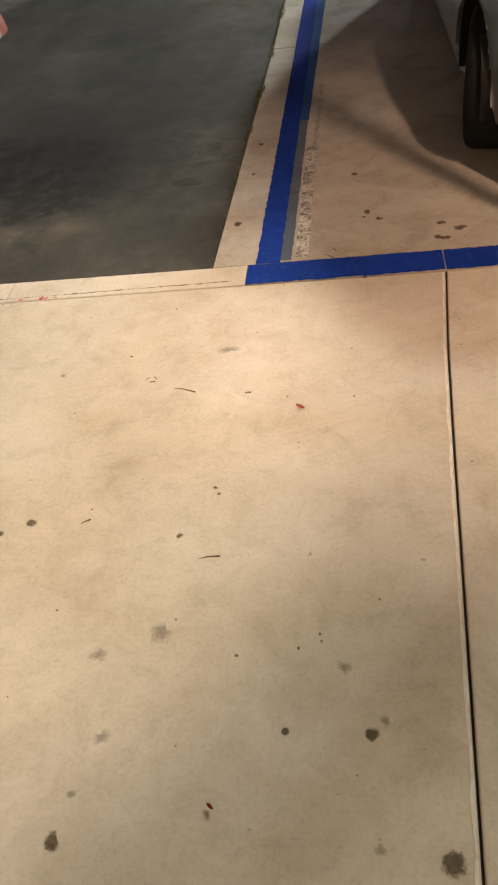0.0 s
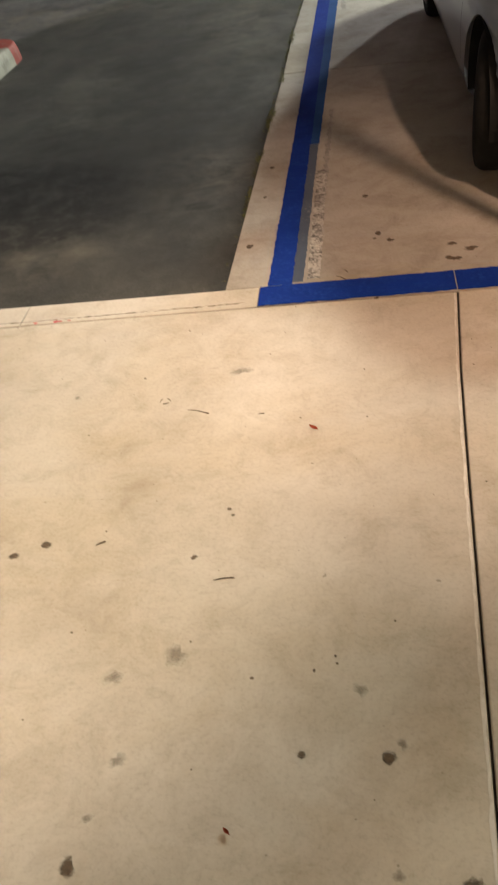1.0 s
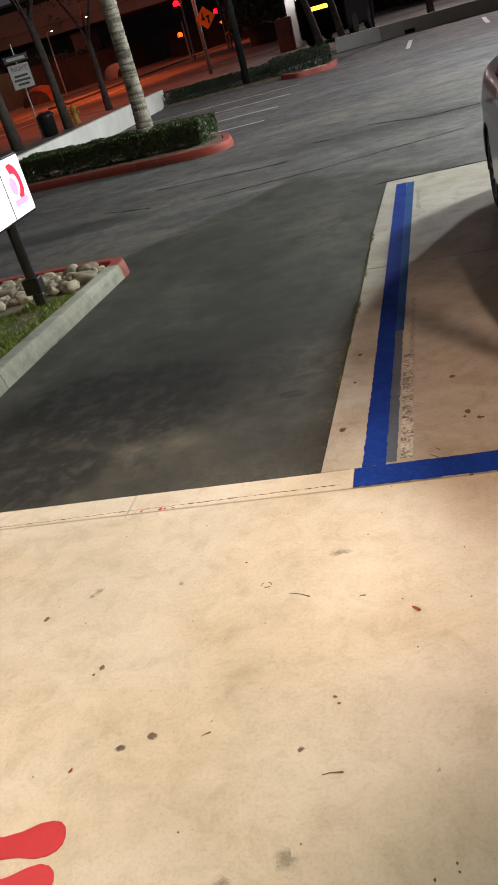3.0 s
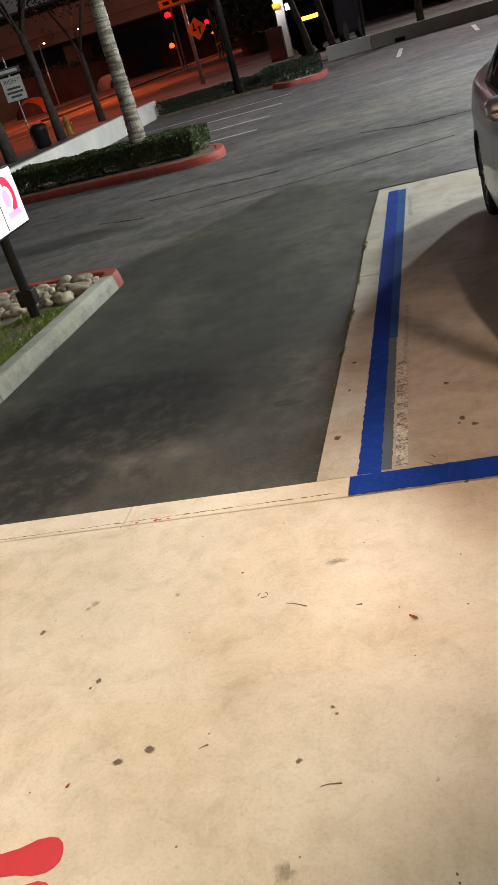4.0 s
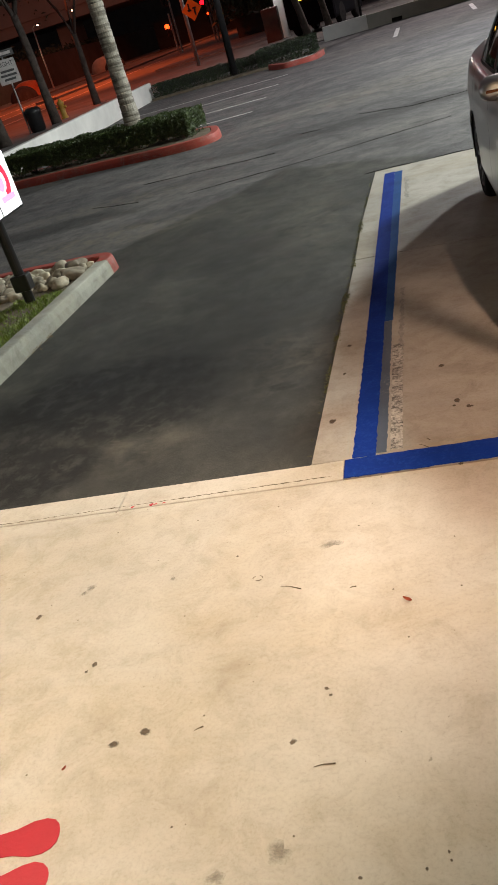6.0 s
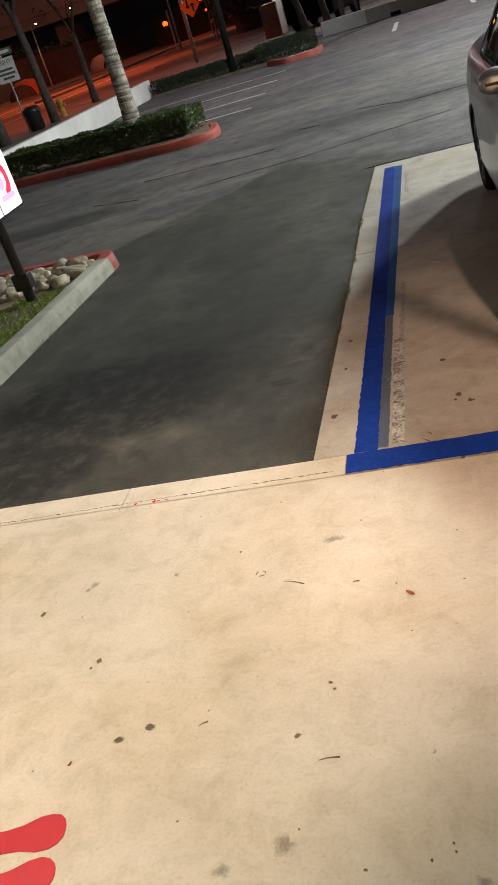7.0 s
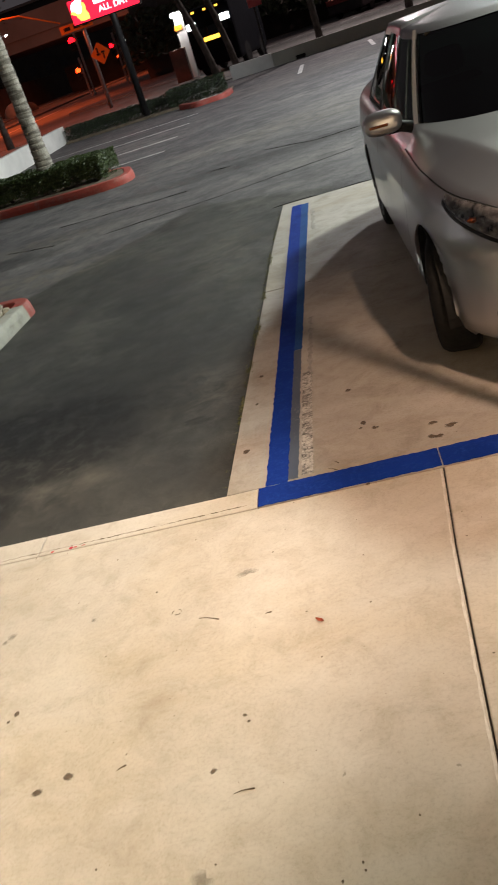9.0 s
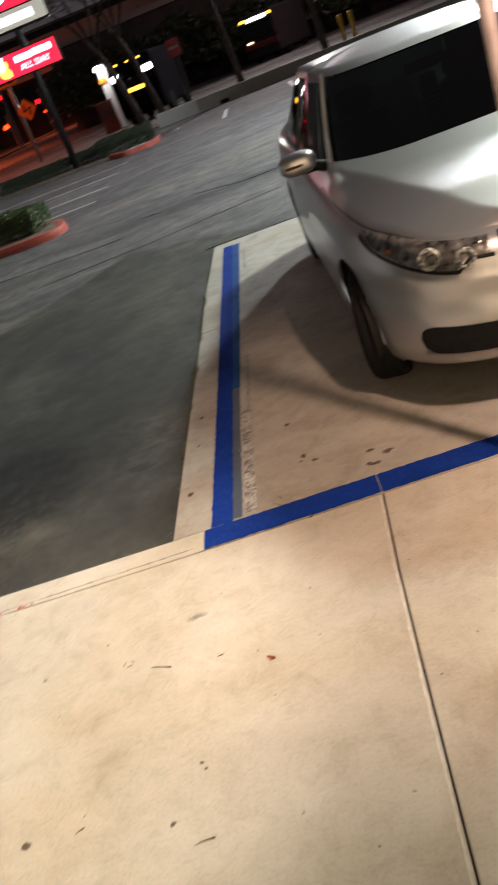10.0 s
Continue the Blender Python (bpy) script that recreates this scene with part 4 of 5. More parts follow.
street_tree(1.2, 31.4, 0.12, 3.6, 4, 6, -0.2)
street_tree(4.8, 32.3, 0.13, 3.6, 4, 7, -0.2)


def turn_sign():
    ts = thing("turn_sign", "white traffic sign on a steel post at the kerb", "traffic sign", pose(-12.6, 25.1, 0, 0, 0, 35))
    part("post", tube([(0, 0, 0.02), (0, 0, 3.1)], 0.03, 10), STEEL, ts)
    part("plate", boxed(-0.36, 0.36, -0.05, -0.035, 1.72, 2.48, bevel=0.003), SIGNWHITE, ts, "white sign plate")
    letters("RIGHT", 0.19, BLACKMETAL, ts, pose(0, -0.053, 2.33, 90, 0, 0), label="black lettering")
    for z0, x in ((2.08, 0.24), (1.95, 0.28), (1.82, 0.20)):
        part("lettering_bar", boxed(-x, x, -0.054, -0.050, z0, z0 + 0.07), BLACKMETAL, ts)
    part("arrow_plate", boxed(-0.42, 0.42, -0.05, -0.035, 2.55, 2.76, bevel=0.003), BLACKMETAL, ts, "black one-way plate")
    part("arrow", boxed(-0.32, 0.32, -0.054, -0.050, 2.61, 2.70), SIGNWHITE, ts)


turn_sign()


def litter_bin(x, y):
    lb = thing("litter_bin", "dark metal litter bin on the sidewalk", "litter bin", pose(x, y, 0.03))
    part("body", lathe([(0.22, 0.0), (0.27, 0.05), (0.29, 0.62), (0.30, 0.66), (0.25, 0.66)], 20, "z"), BLACKMETAL, lb, smooth=True)
    part("lid", lathe([(0.31, 0.66), (0.30, 0.72), (0.20, 0.80), (0.10, 0.82), (0.0005, 0.82)], 20, "z"), BLACKMETAL, lb, "dark domed lid", smooth=True)


litter_bin(-12.3, 25.2)
hyd = thing("fire_hydrant", "stubby yellow fire hydrant on the sidewalk", "fire hydrant", pose(-12.5, 28.3, 0.03))
HYDRANT = plain("hydrant_paint", (0.40, 0.24, 0.04), (0.5, 0.3, 0.05), 6, 0.5)
part("barrel", lathe([(0.15, 0), (0.15, 0.05), (0.11, 0.06), (0.11, 0.50), (0.14, 0.52), (0.13, 0.58), (0.06, 0.66), (0.03, 0.72), (0.0005, 0.72)], 18, "z"), HYDRANT, hyd, smooth=True)
part("outlet", tube([(-0.19, 0, 0.40), (0.19, 0, 0.40)], 0.05, 12), HYDRANT, hyd)


def diamond_sign():
    ds = thing("warning_sign", "orange diamond warning sign with black arrows on a pole", "traffic sign", pose(-9.5, 39.6, 0))
    part("pole", tube([(0, 0, -0.01), (0, 0, 5.2)], 0.10, 12), STEEL, ds, smooth=True)
    part("plate", boxed(-0.36, 0.36, -0.02, 0.0, -0.36, 0.36, bevel=0.004), ORANGE, ds, "orange diamond plate", m=pose(0.42, -0.13, 2.45, 0, 45, 0))
    for k, (x, z) in enumerate(((0.30, 2.55), (0.55, 2.36))):
        part("arrow_shape", boxed(x - 0.035, x + 0.035, -0.162, -0.152, z - 0.17, z + 0.17), BLACKMETAL, ds)
        part("arrow_shape", boxed(x - 0.09, x + 0.09, -0.164, -0.153, z + (0.09 if k else -0.16), z + (0.16 if k else -0.09)), BLACKMETAL, ds)
    part("orange_board", boxed(-1.1, 0.55, -0.15, -0.12, 3.70, 4.05, bevel=0.004), ORANGE, ds, "orange detour board")
    for x in (-0.75, -0.25, 0.2):
        part("lettering_bar", boxed(x - 0.16, x + 0.16, -0.158, -0.151, 3.80, 3.95), BLACKMETAL, ds)


diamond_sign()


def signal(x, y, z, lit, size, label, ground=0.0, lamp_row=1):
    sg = thing("traffic_signal", label, "traffic signal", pose(x, y, ground), "signals at the junction")
    part("pole", tube([(0.35, 0.2, 0.0), (0.35, 0.2, z + 1.0)], 0.09, 10), STEEL, sg)
    part("housing", boxed(-0.19, 0.19, -0.12, 0.12, z - 0.85, z + 0.28, bevel=0.03), BLACKMETAL, sg, "black signal housing")
    part("bracket", boxed(0.15, 0.36, 0.0, 0.2, z - 0.3, z - 0.2), STEEL, sg)
    for k in range(3):
        part("lens", lathe([(0.0005, 0.06), (size * 0.6, 0.045), (size, 0.0)], 18, "z"), lit if k == 0 else DARKCLOTH, sg, "glowing red lens" if k == 0 else "", m=pose(0, -0.125, z - 0.3 * k, 90, 0, 0))
        part("visor", lathe([(0.15, 0.0), (0.155, 0.2)], 16, "z"), BLACKMETAL, sg, m=pose(0, -0.12, z - 0.3 * k, 90, 0, 0))


signal(-19.4, 75, 4.72, SIGNAL_RED, 0.30, "traffic signal showing red on its pole")
signal(-16.1, 75, 3.32, SIGNAL_RED, 0.20, "traffic signal showing red beside the street")
signal(-19.5, 74.0, 2.30, SIGNAL_ORANGE, 0.24, "low signal glowing orange-red at the crossing")
signal(-16.0, 76.0, 2.38, SIGNAL_ORANGE, 0.10, "small pedestrian signal glowing orange")


def lamp_post(x, y, h, head, bulb, label, arm=0.8, size=0.10):
    lp = thing("street_lamp", label, "street lamp", pose(x, y, 0), "street lamps")
    part("pole", tube([(0, 0, 0.0), (0, 0, h * 0.6), (0, 0, h)], [0.09, 0.07, 0.05], 10), STEEL, lp)
    part("arm", tube([(0, 0, h - 0.05), (arm * 0.5, -0.1, h + 0.12), (arm, -0.2, h + 0.12)], 0.035, 8), STEEL, lp)
    hd = part("head", boxed(arm - 0.12, arm + 0.28, -0.32, -0.08, h + 0.06, h + 0.18, bevel=0.03), BLACKMETAL, lp)
    part("bulb", rock(33, size), bulb, hd, "glowing lamp", smooth=True, m=pose(arm + 0.1, -0.25, h + 0.05))


lamp_post(-32.6, 76, 5.6, 0, LAMP_WARM, "slim street lamp across the street", 0.6, 0.10)
lamp_post(-33.0, 97, 8.2, 0, LAMP_WHITE, "distant street lamp with a white glow", 0.8, 0.16)
lamp_post(-34.0, 90, 6.6, 0, LAMP_WARM, "slim street lamp across the street", 0.6, 0.12)
lamp_post(-15.6, 98, 6.2, 0, LAMP_WHITE, "distant street lamp with a white glow", 0.6, 0.20)
# the fifth post only carries the added cross street lamp
lamp_post(13.0, 50, 9.1, 0, LAMP_WARM, "unseen tall lamp added to light the far cross street", 0.8, 0.12)
lamp_post(-10.2, 76, 3.1, 0, LAMP_WARM, "distant street lamp with a pinkish glow", 0.5, 0.26)


def cabinet():
    cb = thing("utility_cabinet", "tall brown metal cabinet at the corner", "cabinet", pose(-5.75, 41.6, 0))
    part("body", boxed(-0.40, 0.40, -0.3, 0.3, -0.01, 1.52, bevel=0.03), BROWNBOX, cb)
    part("door", boxed(-0.34, 0.34, -0.315, -0.30, 0.12, 1.42, bevel=0.006), BROWNBOX, cb)


cabinet()
ll = thing("lit_column", "white corner column with a bright floodlight", "lamp", pose(-5.35, 42.6, 0))
part("column", boxed(-0.24, 0.24, -0.2, 0.2, -0.01, 3.15, bevel=0.02), WHITEWALL, ll, "white painted column")
part("floodlight", boxed(-0.32, -0.08, -0.40, -0.22, 2.92, 3.14, bevel=0.04), LAMP_WHITE, ll, "glaring white floodlight")
part("plate", boxed(-0.30, 0.10, -0.25, -0.22, 2.30, 2.55), ORANGE, ll)
lamp("corner_floodlight", "POINT", 160, (1.0, 0.93, 0.9), pose(-5.6, 41.9, 3.1), 0.15)


def dome_tent(x, y, r, mt, label, seed):
    bm = sheet(lambda u, v: (r * math.cos(6.2832 * u) * max(0.0, math.cos(v * 1.5708)) ** 0.8, r * 0.8 * math.sin(6.2832 * u) * max(0.0, math.cos(v * 1.5708)) ** 0.8, r * 0.85 * math.sin(v * 1.5708) + 0.04 * noise.noise(Vector((u * 9, v * 5, seed)))), 20, 8)
    tn = thing("tent", label, "tent", pose(x, y, 0.12), "tents on the far sidewalk")
    part("shell", bm, mt, tn, smooth=True)
    part("pole", tube([(r * math.cos(a), 0, r * 0.87 * math.sin(a)) for a in (math.pi * k / 12 for k in range(13))], 0.02, 6), BLACKMETAL, tn)


dome_tent(-33.6, 72.5, 1.7, TENT, "orange-brown dome tent on the far sidewalk", 1)
dome_tent(-32.9, 69.5, 1.3, DARKCLOTH, "dark dome tent on the far sidewalk", 2)
dome_tent(-32.5, 92, 1.7, plain("pale_tarp", (0.3, 0.28, 0.25), (0.42, 0.4, 0.36), 2, 0.8), "pale tarp shelter on the far sidewalk", 3)
dome_tent(-31.0, 91, 1.2, DARKCLOTH, "dark dome tent on the far sidewalk", 4)
# bare lamp added to light the tents; no fitting holds it
lamp("tent_side_light", "POINT", 130, (1.0, 0.55, 0.3), pose(-35.2, 75.5, 3.2), 0.1)

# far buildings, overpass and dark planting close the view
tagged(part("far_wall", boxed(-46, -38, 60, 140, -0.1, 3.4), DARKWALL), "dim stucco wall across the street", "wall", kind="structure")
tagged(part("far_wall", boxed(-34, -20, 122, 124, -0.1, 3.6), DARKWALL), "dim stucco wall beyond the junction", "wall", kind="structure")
ov = thing("overpass", "dark concrete freeway overpass spanning the street", "overpass", kind="structure")
part("deck", boxed(-150, 24, 108, 124, 6.7, 8.2, bevel=0.1), OVERPASS, ov)
part("parapet", boxed(-150, 24, 107.6, 108.0, 8.0, 10.6, bevel=0.05), OVERPASS, ov)
for x in (-70, -44, -14, 10):
    part("pier", boxed(x - 1.0, x + 1.0, 113, 119, -0.05, 6.75, bevel=0.2), OVERPASS, ov)
# lamps without fittings, added to lift the overpass out of the dark
for x in (-46, -26):
    lamp("overpass_light", "SPOT", 1300, (1.0, 0.24, 0.12), look((x, 88, 8.5), (x, 108, 9.0)), 0.4, 160, 0.5)


def building(x0, x1, y0, y1, h, label, lit, seed):
    bd = thing("building", label, "building", pose(0, 0, 0), "far buildings")
    part("wall", boxed(x0, x1, y0, y1, -0.1, h), DARKWALL, bd)
    part("roof", boxed(x0 - 0.3, x1 + 0.3, y0 - 0.3, y1 + 0.3, h, h + 0.4), OVERPASS, bd)
    rn = random.Random(seed)
    n = int((x1 - x0) / 3)
    for i in range(n):
        for z in (1.0, 4.4):
            if z + 1.6 > h:
                continue
            x = x0 + 1.0 + i * 3
            part("window", boxed(x, x + 1.3, y0 - 0.06, y0 - 0.01, z, z + 1.5), LIT_CREAM if rn.random() < lit else DARKCLOTH, bd)


building(-12, 16, 66, 80, 6.0, "dark two-storey building past the cross street", 0.06, 4)
building(20, 60, 60, 80, 7.0, "dark commercial building past the cross street", 0.1, 6)
building(-100, 10, 150, 170, 15.0, "dark distant low building at night", 0.06, 5)
building(-110, -60, 70, 100, 8.0, "dark building across the street", 0.06, 7)
cards = []
rg = random.Random(77)
for k in range(9000):
    x, y = rg.uniform(-13, 30), rg.uniform(62.6, 65.6)
    top = 4.5 + 2.2 * noise.noise(Vector((x * 0.25, 0, 1)))
    cards.append(leaf_card((x, y, rg.uniform(0.3, 1) * top), (rg.uniform(-1, 1), -1, rg.uniform(-0.5, 1)), rg.uniform(0.15, 0.34), rg))
for k in range(9000):
    x, y = rg.uniform(-58, -40), rg.uniform(50, 120)
    top = 4.2 + 1.6 * noise.noise(Vector((y * 0.15, 0, 5)))
    cards.append(leaf_card((x, y, rg.uniform(0.3, 1) * top), (1, -1, rg.uniform(-0.5, 1)), rg.uniform(0.2, 0.45), rg))
tagged(quads("far_trees", cards, SHADELEAF), "dark mass of trees behind the street", "trees", kind="stuff")


ns = thing("no_entry_sign", "small red and white traffic sign on a post", "traffic sign", pose(-1.0, 32.6, 0))
part("post", tube([(0, 0, -0.01), (0, 0, 3.0)], 0.05, 10), BLACKMETAL, ns)
part("plate", boxed(-0.22, 0.32, -0.08, -0.06, 2.10, 2.75, bevel=0.004), plain("red_sign_sheet", (0.35, 0.02, 0.03), (0.42, 0.03, 0.04), 4, 0.4), ns, "red sign plate")
part("bar", boxed(-0.14, 0.24, -0.088, -0.081, 2.38, 2.48), SIGNWHITE, ns)

mast = thing("street_lamp", "tall street lamp with a long curved arm", "street lamp", pose(-21.0, 60, 0), "street lamps")
part("pole", tube([(0, 0, 0), (0, 0, 6.6)], [0.09, 0.05], 10), BLACKMETAL, mast)
# sign orange on the arm stands for the sodium glow it catches
part("arm", tube([(0, 0, 6.4), (1.1, 0, 6.88), (2.4, 0, 6.72), (5.1, 0, 5.42)], [0.06, 0.06, 0.055, 0.05], 8), ORANGE, mast, "curved arm coloured orange for the street light on it")


# the silver saloon car
PAINT_N = Nodes("silver_metallic_paint", 0.38, 0.96)
PAINT_N.colour(PAINT_N.ramp(PAINT_N.noise(900.0, 2), (0.3, (0.42, 0.41, 0.41)), (0.7, (0.55, 0.54, 0.54))))
PAINT_N.b.inputs["Coat Weight"].default_value = 0.5
PAINT_N.b.inputs["Coat Roughness"].default_value = 0.06
PAINT = PAINT_N.m
# pale colour that puts the lot lamp's sheen on the pillar
PILLAR_SHEEN = Nodes("pillar_sheen", 0.4, 0.15, (0.78, 0.78, 0.77)).m
RUBBER = plain("tyre_rubber", (0.007, 0.007, 0.007), (0.015, 0.0145, 0.014), 30, 0.75, 0, 0.3, 120)
TRIM = plain("black_plastic_trim", (0.006, 0.006, 0.006), (0.012, 0.012, 0.012), 30, 0.55, 0, 0.1)
CHROME = Nodes("chrome", 0.12, 1.0, (0.75, 0.75, 0.76)).m
# alloy tone lowered to stand for the shadow on the wheels
RIM = plain("alloy_rim", (0.05, 0.05, 0.05), (0.11, 0.11, 0.11), 20, 0.45, 0.6, 0.05)
AMBER = Nodes("amber_lens", 0.15, 0.0, (0.13, 0.030, 0.006)).m
SEAT = plain("dark_seat_cloth", (0.020, 0.020, 0.022), (0.045, 0.044, 0.045), 30, 0.9)
# dark and bright blotches in the bowl's colour stand for sparkle
BOWL_N = Nodes("lamp_reflector", 0.28, 1.0)
BOWL = BOWL_N.colour(BOWL_N.ramp(BOWL_N.noise(70.0, 3, 0.6), (0.38, (0.08, 0.08, 0.08)), (0.62, (0.70, 0.68, 0.66)))).bump(BOWL_N.noise(90.0, 2), 0.8, 0.01).m
LAMPDARK = Nodes("headlamp_inside", 0.22, 0.7)
LAMPDARK.colour(LAMPDARK.ramp(LAMPDARK.noise(28.0, 3, 0.6), (0.35, (0.05, 0.05, 0.05)), (0.65, (0.42, 0.41, 0.40)))).bump(LAMPDARK.noise(40.0, 2), 0.6, 0.01)


def glass(name, tint, gloss):
    m = bpy.data.materials.new(name)
    m.use_nodes = True
    t = m.node_tree
    t.nodes.remove(t.nodes["Principled BSDF"])
    out = t.nodes["Material Output"]
    tr, gl, mx = t.nodes.new("ShaderNodeBsdfTransparent"), t.nodes.new("ShaderNodeBsdfGlossy"), t.nodes.new("ShaderNodeMixShader")
    fr = t.nodes.new("ShaderNodeFresnel")
    fr.inputs[0].default_value = 1.5
    tr.inputs[0].default_value = (*tint, 1)
    gl.inputs[0].default_value = (gloss, gloss, gloss, 1)
    gl.inputs["Roughness"].default_value = 0.02
    t.links.new(fr.outputs[0], mx.inputs[0])
    t.links.new(tr.outputs[0], mx.inputs[1])
    t.links.new(gl.outputs[0], mx.inputs[2])
    t.links.new(mx.outputs[0], out.inputs[0])
    return m


TINT = glass("tinted_car_glass", (0.034, 0.050, 0.045), 1.0)
CLEAR = glass("clear_lamp_cover", (0.9, 0.9, 0.9), 1.0)
for dull in (RUBBER, TRIM):
    dull.node_tree.nodes["Principled BSDF"].inputs["Specular IOR Level"].default_value = 0.12
HALF = 0.885
NOSE, TAIL, MIDF, MIDR = -0.86, 3.60, 0.45, 2.6


def curve(x, *pts):
    """Smooth interpolation through (x, y) pairs."""
    for (a, p), (b, q) in zip(pts, pts[1:]):
        if x <= b:
            t = min(1.0, max(0.0, (x - a) / (b - a)))
            t = t * t * (3 - 2 * t) * 0.5 + t * 0.5
            return p + (q - p) * t
    return pts[-1][1]


def even(fn, n=1200):
    """The parameters at which fn's curve has even steps, as a function of 0 to 1."""
    ps = [Vector(fn(i / n)) for i in range(n + 1)]
    acc = [0.0]
    for a, b in zip(ps, ps[1:]):
        acc.append(acc[-1] + (b - a).length)
    total, xs, ys = acc[-1], np.array(acc), np.linspace(0.0, 1.0, n + 1)
    return lambda t: float(np.interp(t * total, xs, ys))


def hull_outline(q, inset):
    w, yf, yr = HALF - inset, NOSE + inset * 1.3, TAIL - inset * 1.3
    if q < 0.4:
        a = q / 0.4 * math.pi / 2
        return (-w * math.sin(a) ** (2 / 3.1), MIDF - (MIDF - yf) * max(0.0, math.cos(a)) ** (2 / 3.1))
    if q < 0.6:
        return (-w, MIDF + (MIDR - MIDF) * (q - 0.4) / 0.2)
    a = (1 - q) / 0.4 * math.pi / 2
    return (-w * math.sin(a) ** (2 / 3.1), MIDR + (yr - MIDR) * max(0.0, math.cos(a)) ** (2 / 3.1))


HULL_T = even(lambda q: hull_outline(q, 0.0))


def shoulder(y):
    return curve(y, (-0.86, 0.770), (-0.50, 0.848), (0.0, 0.905), (0.55, 0.945), (1.6, 0.975), (2.6, 1.0), (3.3, 1.03), (3.6, 0.98))


def hull(t, v, out=0.0):
    q = HULL_T(min(1, max(0, t)))
    y0 = hull_outline(q, 0.0)[1]
    inset = curve(v, (0, 0.075), (0.06, 0.025), (0.18, 0.0), (0.42, 0.0), (0.60, 0.012), (0.70, 0.010), (0.86, 0.030), (0.95, 0.055), (1.0, 0.10)) - out
    x, y = hull_outline(q, inset)
    zb = curve(y0, (-0.86, 0.215), (-0.4, 0.185), (2.9, 0.19), (3.6, 0.26))
    return Vector((x, y, zb + (shoulder(y0) - zb) * v))


def t_at(fn, test):
    """The first t at which test(fn(t)) holds."""
    return next(i / 1000 for i in range(1001) if test(fn(i / 1000)))


AXLES, WHEEL_R, ARCH_R = (0.0, 2.65), 0.305, 0.350


def mirror_x(fn):
    return lambda u, v: Vector((-fn(u, v).x, fn(u, v).y, fn(u, v).z))


def car_body():
    bm = bmesh.new()
    for s in (1, -1):
        nu, nv = 190, 30
        g = []
        for i in range(nu + 1):
            col = []
            for j in range(nv + 1):
                p = hull(i / nu, j / nv)
                col.append(bm.verts.new((p.x * s, p.y, p.z)))
            g.append(col)

        def dist(v):
            return min((math.hypot(v.co.y - a, v.co.z - WHEEL_R), a) for a in AXLES) if abs(v.co.x) > 0.6 else (9, 0)
        inside = {v for col in g for v in col if dist(v)[0] < ARCH_R}
        for i in range(nu):
            for j in range(nv):
                f = [g[i][j], g[i + 1][j], g[i + 1][j + 1], g[i][j + 1]]
                if all(v in inside for v in f):
                    continue
                bm.faces.new(f if s == -1 else f[::-1])
        for v in inside:
            if v.is_valid and v.link_faces:
                d, a = dist(v)
                k = ARCH_R / max(d, 1e-4)
                v.co.y, v.co.z = a + (v.co.y - a) * k, WHEEL_R + (v.co.z - WHEEL_R) * k
        for col in g:
            for v in col:
                if v.is_valid and not v.link_faces:
                    bm.verts.remove(v)
        # deck from the shoulder to the middle: bonnet, cowl and boot lid
        nd = 30
        d = []
        for i in range(nu + 1):
            p = hull(i / nu, 1.0)
            row = []
            crown = curve(p.y, (-0.86, 0.0), (-0.60, 0.038), (-0.32, 0.066), (0.0, 0.070), (0.6, 0.058), (2.8, 0.05), (3.5, 0.03))
            fold = curve(p.y, (-0.86, 0.46), (-0.4, 0.38), (0.0, 0.24), (0.5, 0.07), (3.6, 0.10))
            for j in range(nd + 1):
                u = j / nd
                row.append(bm.verts.new((p.x * s * (1 - u), p.y, p.z + crown * (0.96 * min(1.0, u / fold) + 0.04 * (1 - (1 - u) ** 2)))))
            d.append(row)
        for i in range(nu):
            for j in range(nd):
                f = [d[i][j], d[i + 1][j], d[i + 1][j + 1], d[i][j + 1]]
                bm.faces.new(f if s == -1 else f[::-1])
    bmesh.ops.remove_doubles(bm, verts=bm.verts, dist=0.0008)
    bmesh.ops.dissolve_degenerate(bm, dist=0.0001, edges=bm.edges)
    bmesh.ops.recalc_face_normals(bm, faces=bm.faces)
    return bm


def house_outline(q, v):
    k = v ** 1.15
    yf, yb, w = 0.26 + 0.92 * v ** 0.93, 3.24 - 0.84 * v, 0.815 - 0.205 * k
    ym, l = (yf + yb) / 2, (yb - yf) / 2
    a = q * math.pi
    c = math.cos(a)
    return (-w * math.sin(a) ** (2 / 4.2), ym - l * (1 if c > 0 else -1) * abs(c) ** (2 / 4.2))


HOUSE_T = even(lambda q: house_outline(q, 0.0))


def house(t, v, out=0.0):
    q = HOUSE_T(min(1, max(0, t)))
    x, y = house_outline(q, v)
    cx, cy = 0.0, 1.75
    x0, y0 = house_outline(q, 0.0)
    n = Vector((x, (y - cy) * 0.35, 0)).normalized() if abs(x) > 0.3 else Vector((0, -1 if y < cy else 1, 0.5)).normalized()
    lift = curve(y0, (0.26, 0.0), (1.4, 0.035), (2.4, 0.03), (3.2, 0.0))
    z = 0.92 + 0.015 * (y0 > 1) + (1.405 + lift - 0.92) * v ** 0.96
    if abs(x0) < 0.72 and y0 < 1:
        z += 0.02 * (1 - v) * (1 - (x0 / 0.72) ** 2)
    return Vector((x, y, z)) + n * out


WS = t_at(lambda t: house(t, 0), lambda p: p.x < -0.715)
SIDE = [t_at(lambda t: house(t, 0), lambda p, yy=yy: p.x < -0.6 and p.y > yy) for yy in (0.55, 1.60, 1.70, 2.55)]
REAR = t_at(lambda t: house(t, 0), lambda p: p.y > 2 and p.x > -0.64)
